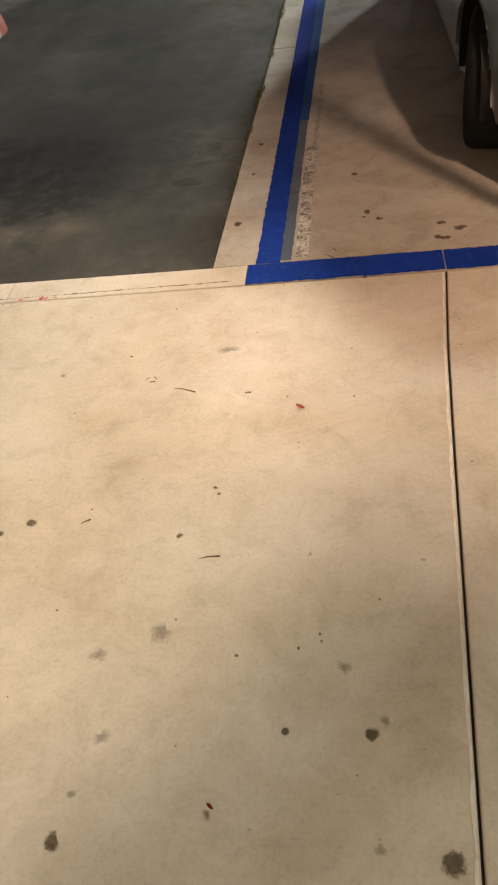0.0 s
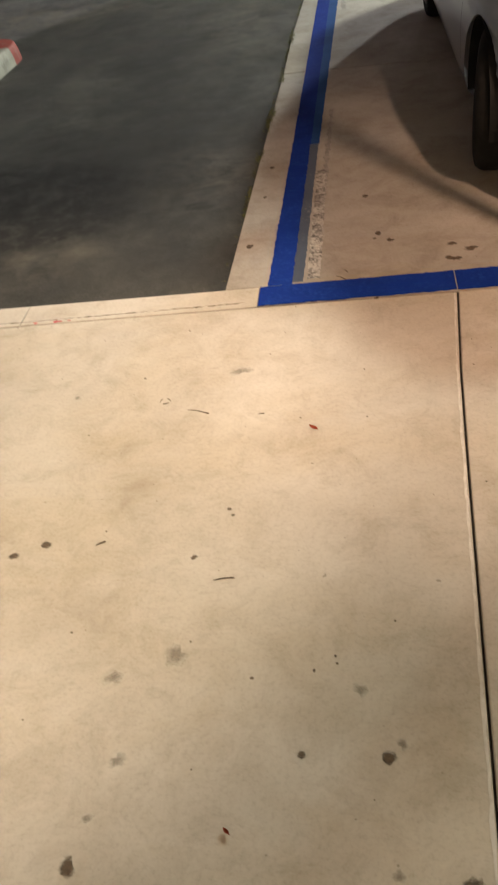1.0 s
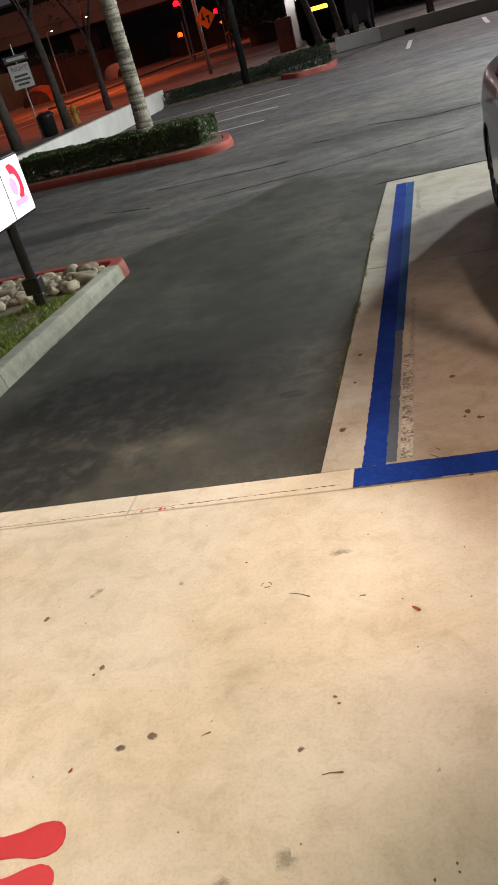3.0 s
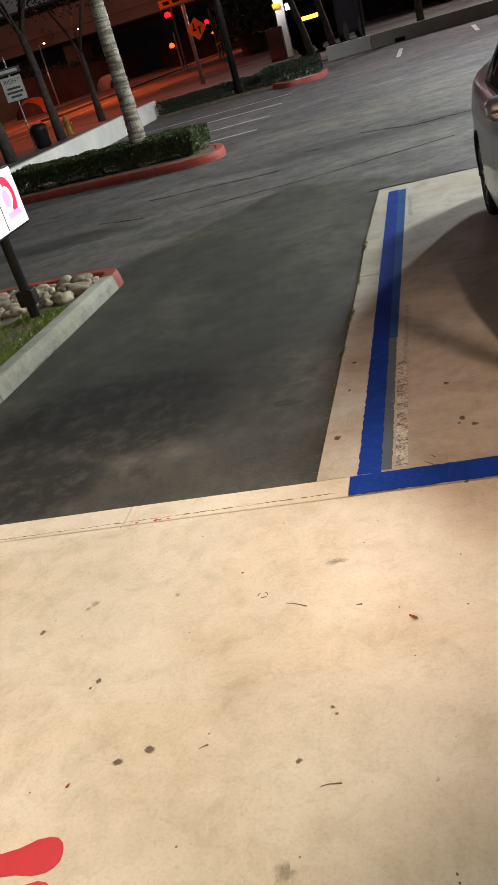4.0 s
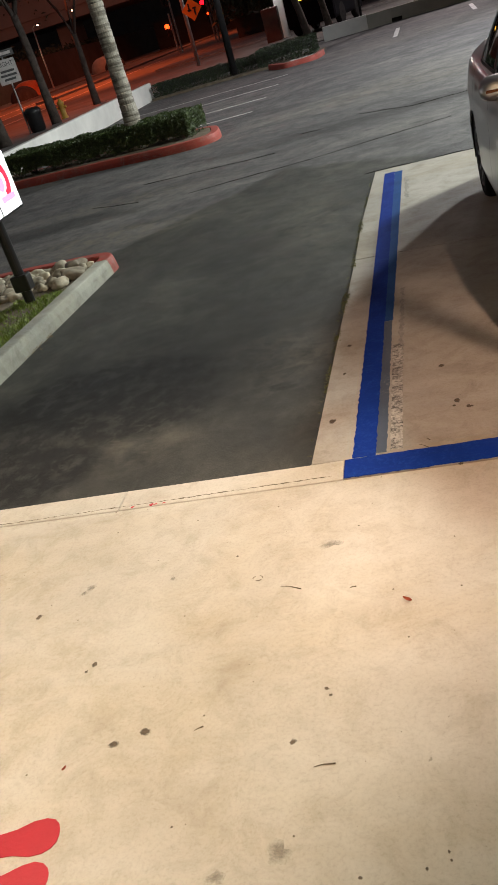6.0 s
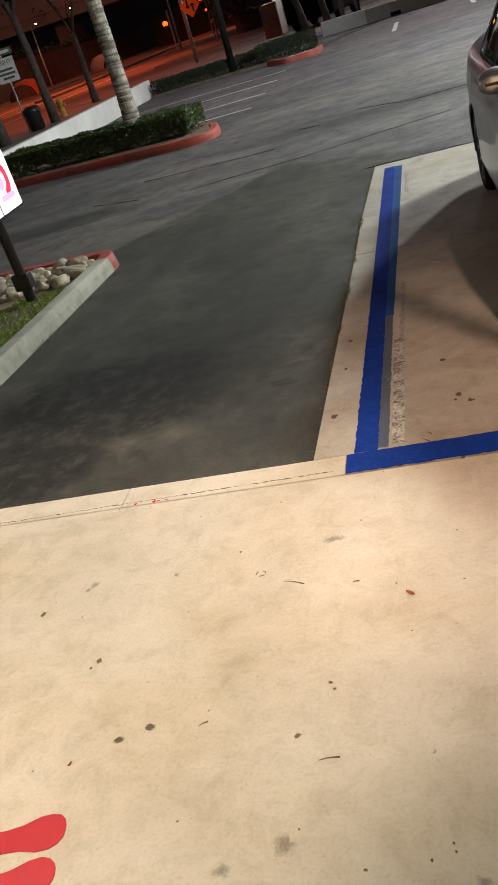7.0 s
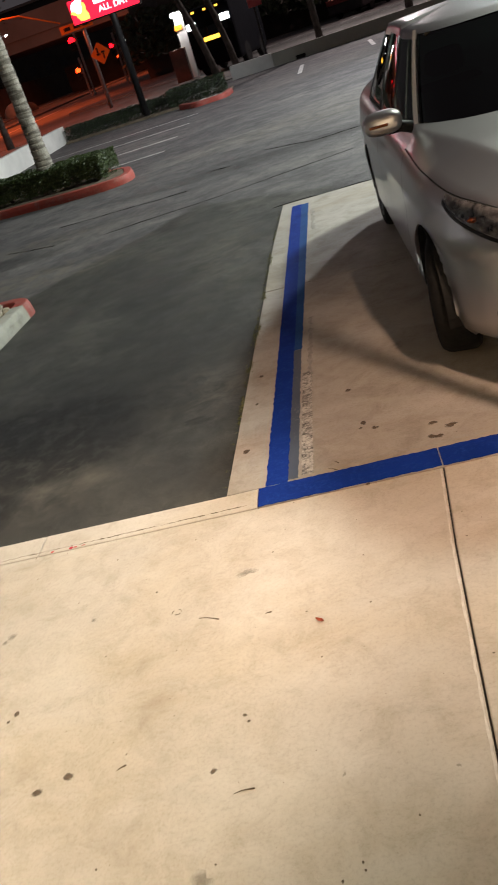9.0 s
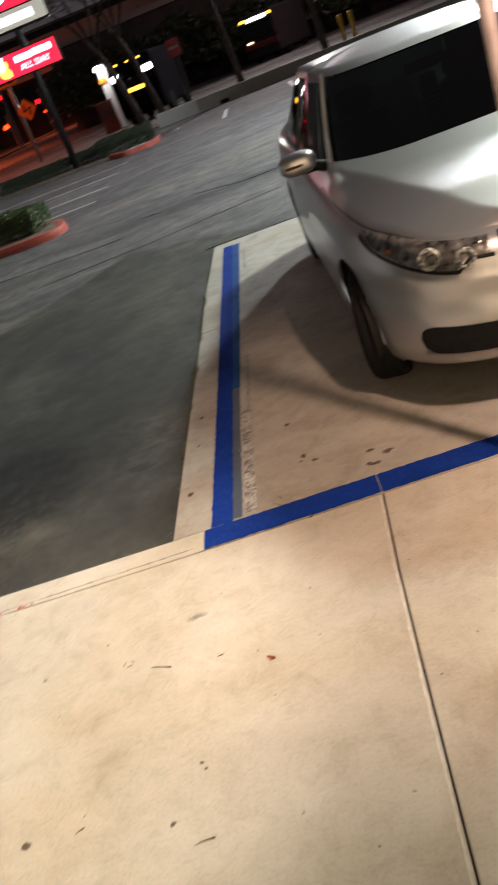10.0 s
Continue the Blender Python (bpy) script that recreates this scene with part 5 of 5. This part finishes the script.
PANES = [(0.0, WS, 0.03, 0.945), (SIDE[0], SIDE[1], 0.10, 0.90), (SIDE[2], SIDE[3], 0.13, 0.88), (REAR, 1.0, 0.10, 0.90)]


def car_house():
    bm = bmesh.new()
    cuts = sorted({round(v, 6) for a, b, _, _ in PANES for v in (a, b)} | {i / 110 for i in range(111)})
    rows = sorted({round(v, 6) for _, _, a, b in PANES for v in (a, b)} | {j / 16 for j in range(17)})
    for s in (1, -1):
        g = [[bm.verts.new((house(t, v).x * s, house(t, v).y, house(t, v).z)) for v in rows] for t in cuts]
        for i in range(len(cuts) - 1):
            for j in range(len(rows) - 1):
                tm, vm = (cuts[i] + cuts[i + 1]) / 2, (rows[j] + rows[j + 1]) / 2
                if any(a < tm < b and c < vm < d for a, b, c, d in PANES):
                    continue
                f = [g[i][j], g[i + 1][j], g[i + 1][j + 1], g[i][j + 1]]
                bm.faces.new(f if s == -1 else f[::-1])
        roof = []
        for t in cuts:
            p = house(t, 1.0)
            roof.append([bm.verts.new((p.x * s * (1 - u), 1.79 + (p.y - 1.79) * (1 - u), p.z + (1.478 - p.z) * (1 - (1 - u) ** 2))) for u in (k / 10 for k in range(11))])
        for i in range(len(cuts) - 1):
            for j in range(10):
                f = [roof[i][j], roof[i + 1][j], roof[i + 1][j + 1], roof[i][j + 1]]
                bm.faces.new(f if s == -1 else f[::-1])
    bmesh.ops.remove_doubles(bm, verts=bm.verts, dist=0.0008)
    bmesh.ops.dissolve_degenerate(bm, dist=0.0001, edges=bm.edges)
    bmesh.ops.recalc_face_normals(bm, faces=bm.faces)
    return bm


def patch(fn, ta, tb, lo, hi, out, nu=24, nv=8):
    """A piece of skin over fn between ta and tb; lo and hi give its edges."""
    def made(s):
        bm = sheet(lambda u, v: (lambda p: Vector((p.x * s, p.y, p.z)))(fn(ta + (tb - ta) * u, lo(u) + (hi(u) - lo(u)) * v, out)), nu, nv)
        bm.normal_update()
        if sum(f.normal.dot(f.calc_center_median() - Vector((0, 1.5, 0.6))) * f.calc_area() for f in bm.faces) < 0:
            bmesh.ops.reverse_faces(bm, faces=bm.faces)
        return bm
    return made


def wheel(parent, x, y, s, steer=0):
    hub = thing("wheel", "", "")
    for key in ("label", "category"):
        if key in hub:
            del hub[key]
    hub.parent, hub.matrix_basis = parent, pose(x, y, WHEEL_R, 0, 0, steer + (0 if s > 0 else 180))
    # outer face looks along -x
    prof = [(0.205, 0.20), (0.285, 0.195), (0.302, 0.175), (0.305, 0.15), (0.3035, 0.145), (0.305, 0.14), (0.305, 0.105), (0.3035, 0.10), (0.305, 0.095), (0.305, 0.06), (0.300, 0.035), (0.285, 0.012), (0.262, 0.004), (0.235, 0.006), (0.205, 0.022)]
    part("tyre", lathe(prof, 56), RUBBER, hub, "black rubber tyre", smooth=True)
    part("rim", lathe([(0.207, 0.02), (0.214, 0.008), (0.206, 0.004), (0.198, 0.02), (0.190, 0.10), (0.05, 0.12)], 48), RIM, hub, "alloy rim toned down for the shadow it stands in", smooth=True)
    bm = bmesh.new()
    for k in range(10):
        a = radians(36 * k)
        c, sn = math.cos(a), math.sin(a)
        vs = []
        for r, w, d in ((0.045, 0.024, 0.035), (0.12, 0.020, 0.020), (0.198, 0.026, 0.014)):
            for dx in (d, d + 0.03):
                for k2 in (-1, 1):
                    vs.append(bm.verts.new((dx, r * c - k2 * w * sn * 0.7, r * sn + k2 * w * c * 0.7)))
        for b in (0, 4):
            q = vs[b:b + 8]
            for f in ((0, 1, 5, 4), (2, 6, 7, 3), (0, 4, 6, 2), (1, 3, 7, 5)):
                bm.faces.new([q[i] for i in f])
    bmesh.ops.recalc_face_normals(bm, faces=bm.faces)
    part("spokes", bm, RIM, hub, "alloy spokes")
    part("hub_cap", lathe([(0.0005, 0.020), (0.035, 0.022), (0.052, 0.034), (0.055, 0.06)], 24), RIM, hub, smooth=True)
    return hub


def mouth(u):
    return 0.12 + 0.88 * math.sqrt(max(0.0, 1 - (max(0.0, u - 0.86) / 0.14) ** 2.4))


def saloon():
    car = thing("car", "silver metallic four-door saloon parked nose to the walk", "car", pose(1.835, 1.135, -0.001, 0, 0, 1.2))
    body = part("body", car_body(), PAINT, car, smooth=True)
    part("roof", car_house(), PAINT, car, "silver roof and window pillars", smooth=True)
    windscreen = part("windscreen", patch(house, 0.0, WS, lambda u: 0.03, lambda u: 0.945, -0.006)(1), TINT, car, "dark windscreen", smooth=True)
    bm = bmesh.new()
    for s in (1, -1):
        part_bm = patch(house, 0.0, WS, lambda u: 0.03, lambda u: 0.945, -0.006)(s)
        tmp = bpy.data.meshes.new("tmp")
        part_bm.to_mesh(tmp)
        part_bm.free()
        bm.from_mesh(tmp)
        bpy.data.meshes.remove(tmp)
    bmesh.ops.remove_doubles(bm, verts=bm.verts, dist=0.0005)
    bm.to_mesh(windscreen.data)
    bm.free()
    windscreen.data.shade_smooth()
    for s in (1, -1):
        # black seal round the windscreen; pale strip paints the lamp's sheen on the pillar
        part("windscreen_seal", patch(house, WS - 0.004, WS + 0.001, lambda u: 0.02, lambda u: 0.955, 0.003, 3, 20)(s), TRIM, car)
        part("pillar_strip", patch(house, WS + 0.002, WS + 0.016, lambda u: 0.0, lambda u: 0.99, 0.010, 4, 24)(s), PILLAR_SHEEN, car, "pale strip standing for lamplight on the windscreen pillar", smooth=True)
        for a, b, lo, hi in PANES[1:3]:
            part("side_window", patch(house, a, b, lambda u, lo=lo: lo, lambda u, hi=hi: hi, -0.006)(s), TINT, car, "dark side window", smooth=True)
            part("window_seal", patch(house, a - 0.004, b + 0.004, lambda u, lo=lo: lo - 0.03, lambda u, lo=lo: lo + 0.004, 0.003, 16, 2)(s), TRIM, car)
        part("pillar_cover", patch(house, SIDE[1], SIDE[2], lambda u: 0.08, lambda u: 0.91, 0.002, 3, 10)(s), TRIM, car)
        part("rear_window", patch(house, PANES[3][0], 1.0, lambda u: 0.10, lambda u: 0.90, -0.006)(s), TINT, car, smooth=True)
        # door seams
        for yy in (0.50, 1.62, 2.52):
            tt = t_at(lambda t: hull(t, 0.5), lambda p: p.y > yy)
            lean = 0.012 if yy < 2 else -0.02
            part("door_seam", patch(lambda t, v, o: hull(t + lean * (v - 0.6), v, o), tt, tt + 0.0012, lambda u: 0.22 if yy < 2.4 else 0.5, lambda u: 0.985, 0.0015, 1, 16)(s), TRIM, car)
        for yy in (1.42, 2.35):
            tt = t_at(lambda t: hull(t, 0.5), lambda p: p.y > yy)
            h = patch(hull, tt, tt + 0.040, lambda u: 0.78 - 0.02 * (2 * u - 1) ** 2, lambda u: 0.82 + 0.01 * (1 - (2 * u - 1) ** 2), 0.026, 10, 3)(s)
            part("door_handle", h, PAINT, car, smooth=True)
        # headlamps
        ta, tb = t_at(lambda t: hull(t, 0.85), lambda p: p.x < -0.37), t_at(lambda t: hull(t, 0.85), lambda p: p.y > -0.30)
        low, high = lambda u: 0.785 + 0.02 * u + 0.13 * u ** 3 + 0.085 * min(1.0, max(0.0, (0.20 - u) / 0.06)), lambda u: 0.975 - 0.01 * u
        lampy = part("headlamp", patch(hull, ta, tb, low, high, 0.003, 30, 8)(s), LAMPDARK.m, car, "clear wrap-round headlamp", smooth=True)
        part("lamp_edge", patch(hull, ta - 0.003, tb + 0.003, lambda u: low(u) - 0.028, low, 0.005, 30, 2)(s), TRIM, car)
        for k, (u, v, r) in enumerate(((0.14, 0.865, 0.042), (0.36, 0.87, 0.047))):
            p = hull(ta + (tb - ta) * u, v, 0.006)
            q = hull(ta + (tb - ta) * u, v, 0.5)
            d = (q - p).normalized()
            bowl = lathe([(0.0005, -0.012), (0.35 * r, -0.010), (0.6 * r, 0.0), (0.92 * r, 0.010), (r, 0.006), (r * 1.02, -0.01)], 28, "z")
            part("reflector", bowl, BOWL, lampy, "chrome reflector bowl", smooth=True,
                 m=Matrix.Translation((p.x * s, p.y, p.z)) @ Vector((d.x * s, d.y, 0.15)).to_track_quat("Z", "Y").to_matrix().to_4x4())
        p = hull(ta + (tb - ta) * 0.66, 0.885, 0.006)
        part("indicator", rock(55, 0.022), AMBER, lampy, "amber indicator bulb", smooth=True, m=pose(p.x * s, p.y, p.z))
        part("lamp_cover", patch(hull, ta, tb, low, high, 0.020, 30, 8)(s), CLEAR, lampy, "clear lamp cover", smooth=True)
        # mirror
        mir = part("wing_mirror", rock_shell(), PAINT, car, "silver wing mirror with an indicator strip", smooth=True, m=pose(-0.895 * s, 0.62, 1.072, 0, 0, -8 * s) @ Matrix.Scale(0.90, 4))
        part("mirror_foot", tube([(0.03 * s, 0.02, -0.035), (0.10 * s, 0.035, -0.05), (0.16 * s, 0.05, -0.075)], [0.045, 0.032, 0.035], 12), TRIM, mir, smooth=True)
        part("mirror_lamp", boxed(-0.075, 0.035, -0.088, -0.070, -0.012, 0.004, bevel=0.004), AMBER, mir, "amber strip on the mirror")
        part("mirror_glass", boxed(-0.085, 0.085, 0.048, 0.056, -0.05, 0.05, bevel=0.003), CHROME, mir)
        for a in AXLES:
            wheel(car, -0.868 * s if s > 0 else 0.868, a, s, -13 if a == 0 else 0)
            arch = sheet(lambda u, v: (-s * (0.865 - 0.28 * v), a + (ARCH_R - 0.004) * math.cos(math.pi * (1.12 * u - 0.06)), WHEEL_R + (ARCH_R - 0.004) * math.sin(math.pi * (1.12 * u - 0.06))), 24, 2)
            part("arch_liner", arch, TRIM, car)
        part("wheel_well", boxed(-0.60, -0.585, -0.42, 3.2, 0.22, 0.72) if s > 0 else boxed(0.585, 0.60, -0.42, 3.2, 0.22, 0.72), TRIM, car)
        tt = t_at(lambda t: hull(t, 0.35), lambda p: p.x < -0.69)
        part("lower_grille", patch(hull, 0.0, tt, lambda u: 0.275 - 0.105 * mouth(u), lambda u: 0.275 + 0.105 * mouth(u), 0.003, 60, 6)(s), TRIM, car, "black lower grille opening", smooth=True)
        part("grille_lip", patch(hull, 0.0, tt + 0.004, lambda u: 0.135, lambda u: 0.160, 0.010, 30, 2)(s), PAINT, car, smooth=True)
        tg = t_at(lambda t: hull(t, 0.9), lambda p: p.x < -0.33)
        part("upper_grille", patch(hull, 0.0, tg, lambda u: 0.80, lambda u: 0.94, 0.003, 20, 4)(s), TRIM, car, "black upper grille", smooth=True)
        part("grille_bar", patch(hull, 0.0, tg, lambda u: 0.955, lambda u: 0.985, 0.006, 20, 2)(s), CHROME, car, "chrome grille bar", smooth=True)
        tl, tl2 = t_at(lambda t: hull(t, 0.8), lambda p: p.y > 3.05), t_at(lambda t: hull(t, 0.8), lambda p: p.y > 3.2 and p.x > -0.55)
        part("tail_lamp", patch(hull, tl, tl2, lambda u: 0.66, lambda u: 0.93, 0.003, 16, 6)(s), Nodes("red_lens", 0.15, 0, (0.35, 0.01, 0.012)).m, car, "red tail lamp", smooth=True)
        # bonnet seam from the lamp to the pillar foot
        part("bonnet_seam", patch(hull, t_at(lambda t: hull(t, 1), lambda p: p.y > -0.55), t_at(lambda t: hull(t, 1), lambda p: p.y > 0.55), lambda u: 0.968, lambda u: 0.974, 0.002, 30, 1)(s), TRIM, car)
        for x in (0.36,):
            st = bmesh.new()
            box(st, -s * x - 0.24, -s * x + 0.24, 1.15, 1.62, 0.30, 0.55, bevel=0.05)
            part("seat", st, SEAT, car, "dark front seat", smooth=True)
            part("seat_back", boxed(-s * x - 0.23, -s * x + 0.23, 1.58, 1.75, 0.5, 1.06, bevel=0.06), SEAT, car, smooth=True)
            part("headrest", boxed(-s * x - 0.12, -s * x + 0.12, 1.62, 1.72, 1.09, 1.24, bevel=0.04), SEAT, car, smooth=True)
    part("floor_pan", boxed(-0.58, 0.58, -0.45, 3.3, 0.20, 0.26), TRIM, car)
    part("headliner", boxed(-0.52, 0.52, 1.20, 2.35, 1.365, 1.385), SEAT, car)
    part("parcel_shelf", boxed(-0.62, 0.62, 2.6, 3.15, 0.90, 0.93), SEAT, car)
    part("dashboard", boxed(-0.74, 0.74, 0.50, 1.02, 0.66, 0.90, bevel=0.06), TRIM, car, "black dashboard", smooth=True)
    part("rear_seat", boxed(-0.66, 0.66, 2.35, 2.62, 0.35, 0.98, bevel=0.06), SEAT, car, smooth=True)
    part("steering_wheel", lathe([(0.172, 0.0), (0.182, 0.012), (0.192, 0.0), (0.182, -0.012), (0.172, 0.0)], 32, "z"), TRIM, car, smooth=True, m=pose(0.36, 1.06, 0.86, 65, 0, 0))
    part("inside_mirror", boxed(-0.12, 0.12, 1.10, 1.13, 1.24, 1.30, bevel=0.012), TRIM, car, smooth=True)
    part("hanging_placard", boxed(-0.055, 0.045, 1.088, 1.091, 1.01, 1.22, bevel=0.001), plain("blue_card", (0.05, 0.10, 0.22), (0.10, 0.16, 0.30), 40, 0.5, 0, 0), car, "blue parking placard hanging from the inside mirror")
    for k, z in enumerate((1.05, 1.08, 1.11)):
        part("placard_bar", boxed(-0.045, 0.035, 1.0845, 1.0872, z, z + 0.012), SIGNWHITE, car)
    for x in (-0.34, 0.36):
        part("wiper", tube([(x - 0.28, 0.36, 0.965), (x, 0.42, 0.985), (x + 0.26, 0.43, 0.985)], [0.006, 0.009, 0.005], 6), TRIM, car)


def rock_shell():
    bm = bmesh.new()
    bmesh.ops.create_uvsphere(bm, u_segments=28, v_segments=16, radius=1)
    for v in bm.verts:
        x, y, z = v.co
        f = lambda c, n=0.72: math.copysign(abs(c) ** n, c)
        v.co = Vector((0.115 * f(x), 0.085 * (f(y) if y < 0 else min(0.55, f(y))), 0.068 * f(z)))
    return bm


saloon()

# sign post at the head of the stall
post = thing("sign_post", "plain painted steel sign post on the walk edge", "post", pose(1.475, -0.215, 0))
part("post", tube([(0, 0, -0.01), (0, 0, 2.3)], 0.024, 16), PINKPOST, post, smooth=True)
part("foot_plate", boxed(-0.07, 0.07, -0.07, 0.07, -0.001, 0.012, bevel=0.003), PINKPOST, post)


def shuttle_bus():
    b = thing("bus", "dark bus with lit headlamps waiting on the cross street", "bus", pose(-3.5, 38.2, 0, 0, 0, -14))
    DARKPAINT = plain("dark_bus_paint", (0.003, 0.003, 0.004), (0.006, 0.006, 0.008), 2, 0.8)
    DARKPAINT.node_tree.nodes["Principled BSDF"].inputs["Specular IOR Level"].default_value = 0.05
    part("body", boxed(-1.2, 1.2, 0, 4.6, 0.35, 2.9, bevel=0.16), DARKPAINT, b)
    part("windscreen", boxed(-1.05, 1.05, -0.02, 0.01, 1.70, 2.05, bevel=0.01), TINT, b)
    for s in (-1, 1):
        part("roof_lamp", boxed(s * 0.85 - 0.22, s * 0.85 + 0.22, -0.03, 0.02, 2.08, 2.34, bevel=0.01), LAMP_WHITE, b, "bright white lamp under the roof line")
        for y in (1.1, 3.6):
            part("wheel", lathe([(0.05, -0.13), (0.44, -0.13), (0.48, -0.08), (0.48, 0.08), (0.44, 0.13), (0.05, 0.13)], 24), RUBBER, b, m=pose(s * 1.08, y, 0.48))
    part("number_board", boxed(-0.40, 0.40, -0.035, -0.02, 1.45, 1.62), LAMP_AMBER, b, "glowing amber board")
    for x in (-0.6, 0.0, 0.6):
        part("marker_lamp", boxed(x - 0.06, x + 0.06, -0.03, 0.0, 2.70, 2.78), LAMP_AMBER, b)


def city_bus(m):
    b = thing("bus", "dark bus with a red bumper and lit header board", "bus", m)
    part("body", boxed(-1.25, 1.25, 0, 6.6, 0.35, 3.0, bevel=0.14), plain("dull_bus_paint", (0.012, 0.010, 0.012), (0.028, 0.022, 0.024), 2, 0.8), b)
    part("windscreen", boxed(-1.1, 1.1, -0.02, 0.01, 1.5, 2.45, bevel=0.01), TINT, b, "dark windscreen")
    part("bumper", boxed(-1.22, 1.22, -0.08, 0.05, 0.92, 1.24, bevel=0.05), plain("red_bumper", (0.10, 0.012, 0.012), (0.17, 0.02, 0.02), 3, 0.5), b, "dull red bumper")
    part("header_board", boxed(-0.55, 0.75, -0.03, 0.0, 2.56, 2.74, bevel=0.01), LAMP_WHITE, b, "white glowing header board")
    for x in (-1.0, -0.8, 0.95, 1.08):
        part("marker_lamp", boxed(x - 0.10, x + 0.10, -0.03, 0.0, 2.62, 2.78), LAMP_AMBER, b)
    part("headlamp", boxed(-0.95, -0.62, -0.03, 0.0, 1.30, 1.40, bevel=0.01), LAMP_WARM, b)
    for s in (-1, 1):
        for y in (1.6, 5.2):
            part("wheel", lathe([(0.05, -0.13), (0.44, -0.13), (0.48, -0.08), (0.48, 0.08), (0.44, 0.13), (0.05, 0.13)], 24), RUBBER, b, m=pose(s * 1.10, y, 0.48))


shuttle_bus()
city_bus(pose(3.55, 55.0, 0.0, 0, 0, -24))

# the unseen building behind; its glowing window is added as warm fill
south = thing("wall_south", "plain stucco wall of the building behind the walk", "wall", kind="structure")
for x0, x1, z0, z1 in ((-9, -1.6, -0.1, 4.4), (4.6, 9, -0.1, 4.4), (-1.6, 4.6, -0.1, 0.7), (-1.6, 4.6, 2.7, 4.4)):
    part("wall_panel", boxed(x0, x1, -5.6, -5.2, z0, z1), STUCCO, south)
# added window, unseen; its panes light the walk and the car's nose
shop = thing("fill_window", "unseen glowing window added to fill the walk with light", "window", kind="structure")
for k in range(3):
    x = -1.6 + k * 2.0667
    part("pane", boxed(x + 0.05, x + 2.017, -5.45, -5.43, 0.75, 2.65), WALKFILL, shop, "warm glowing fill pane")
    part("frame", boxed(x, x + 0.05, -5.46, -5.38, 0.70, 2.70), BLACKMETAL, shop)
part("frame", boxed(4.55, 4.60, -5.46, -5.38, 0.70, 2.70), BLACKMETAL, shop)

tagged(part("ceiling", boxed(-9, 9, -5.2, -0.75, 3.30, 3.62), STUCCO), "plain soffit of the canopy over the walk", "canopy", kind="structure")
for x in (-4.8, -1.35, 2.1, 5.5):
    dl = thing("downlight", "round downlight under the canopy", "downlight", pose(x, -1.25, 3.30), "canopy downlights")
    part("ring", lathe([(0.10, 0.0), (0.13, -0.02), (0.12, -0.03), (0.095, -0.02)], 24, "z"), SIGNWHITE, dl, smooth=True)
for x, y, h in ((7.8, 9.1, 7.6), (7.9, 17.1, 6.3)):
    lp = thing("lot_lamp", "tall parking lot lamp on a steel pole", "street lamp", pose(x, y, 0), "lot lamps")
    part("pole", tube([(0, 0, -0.02), (0, 0, h)], [0.10, 0.06], 12), STEEL, lp)
    part("head", boxed(-0.95, 0.05, -0.15, 0.15, h - 0.02, h + 0.10, bevel=0.02), BLACKMETAL, lp)

for x in (5.7, 6.15):
    bo = thing("bollard", "yellow painted steel bollard behind the wall", "bollard", pose(x, 32.9, 0), "yellow bollards")
    part("tube", tube([(0, 0, -0.03), (0, 0, 1.25), (0, 0, 1.30)], [0.085, 0.085, 0.05], 14), plain("yellow_bollard_paint", (0.50, 0.33, 0.03), (0.62, 0.42, 0.05), 6, 0.5), bo, smooth=True)
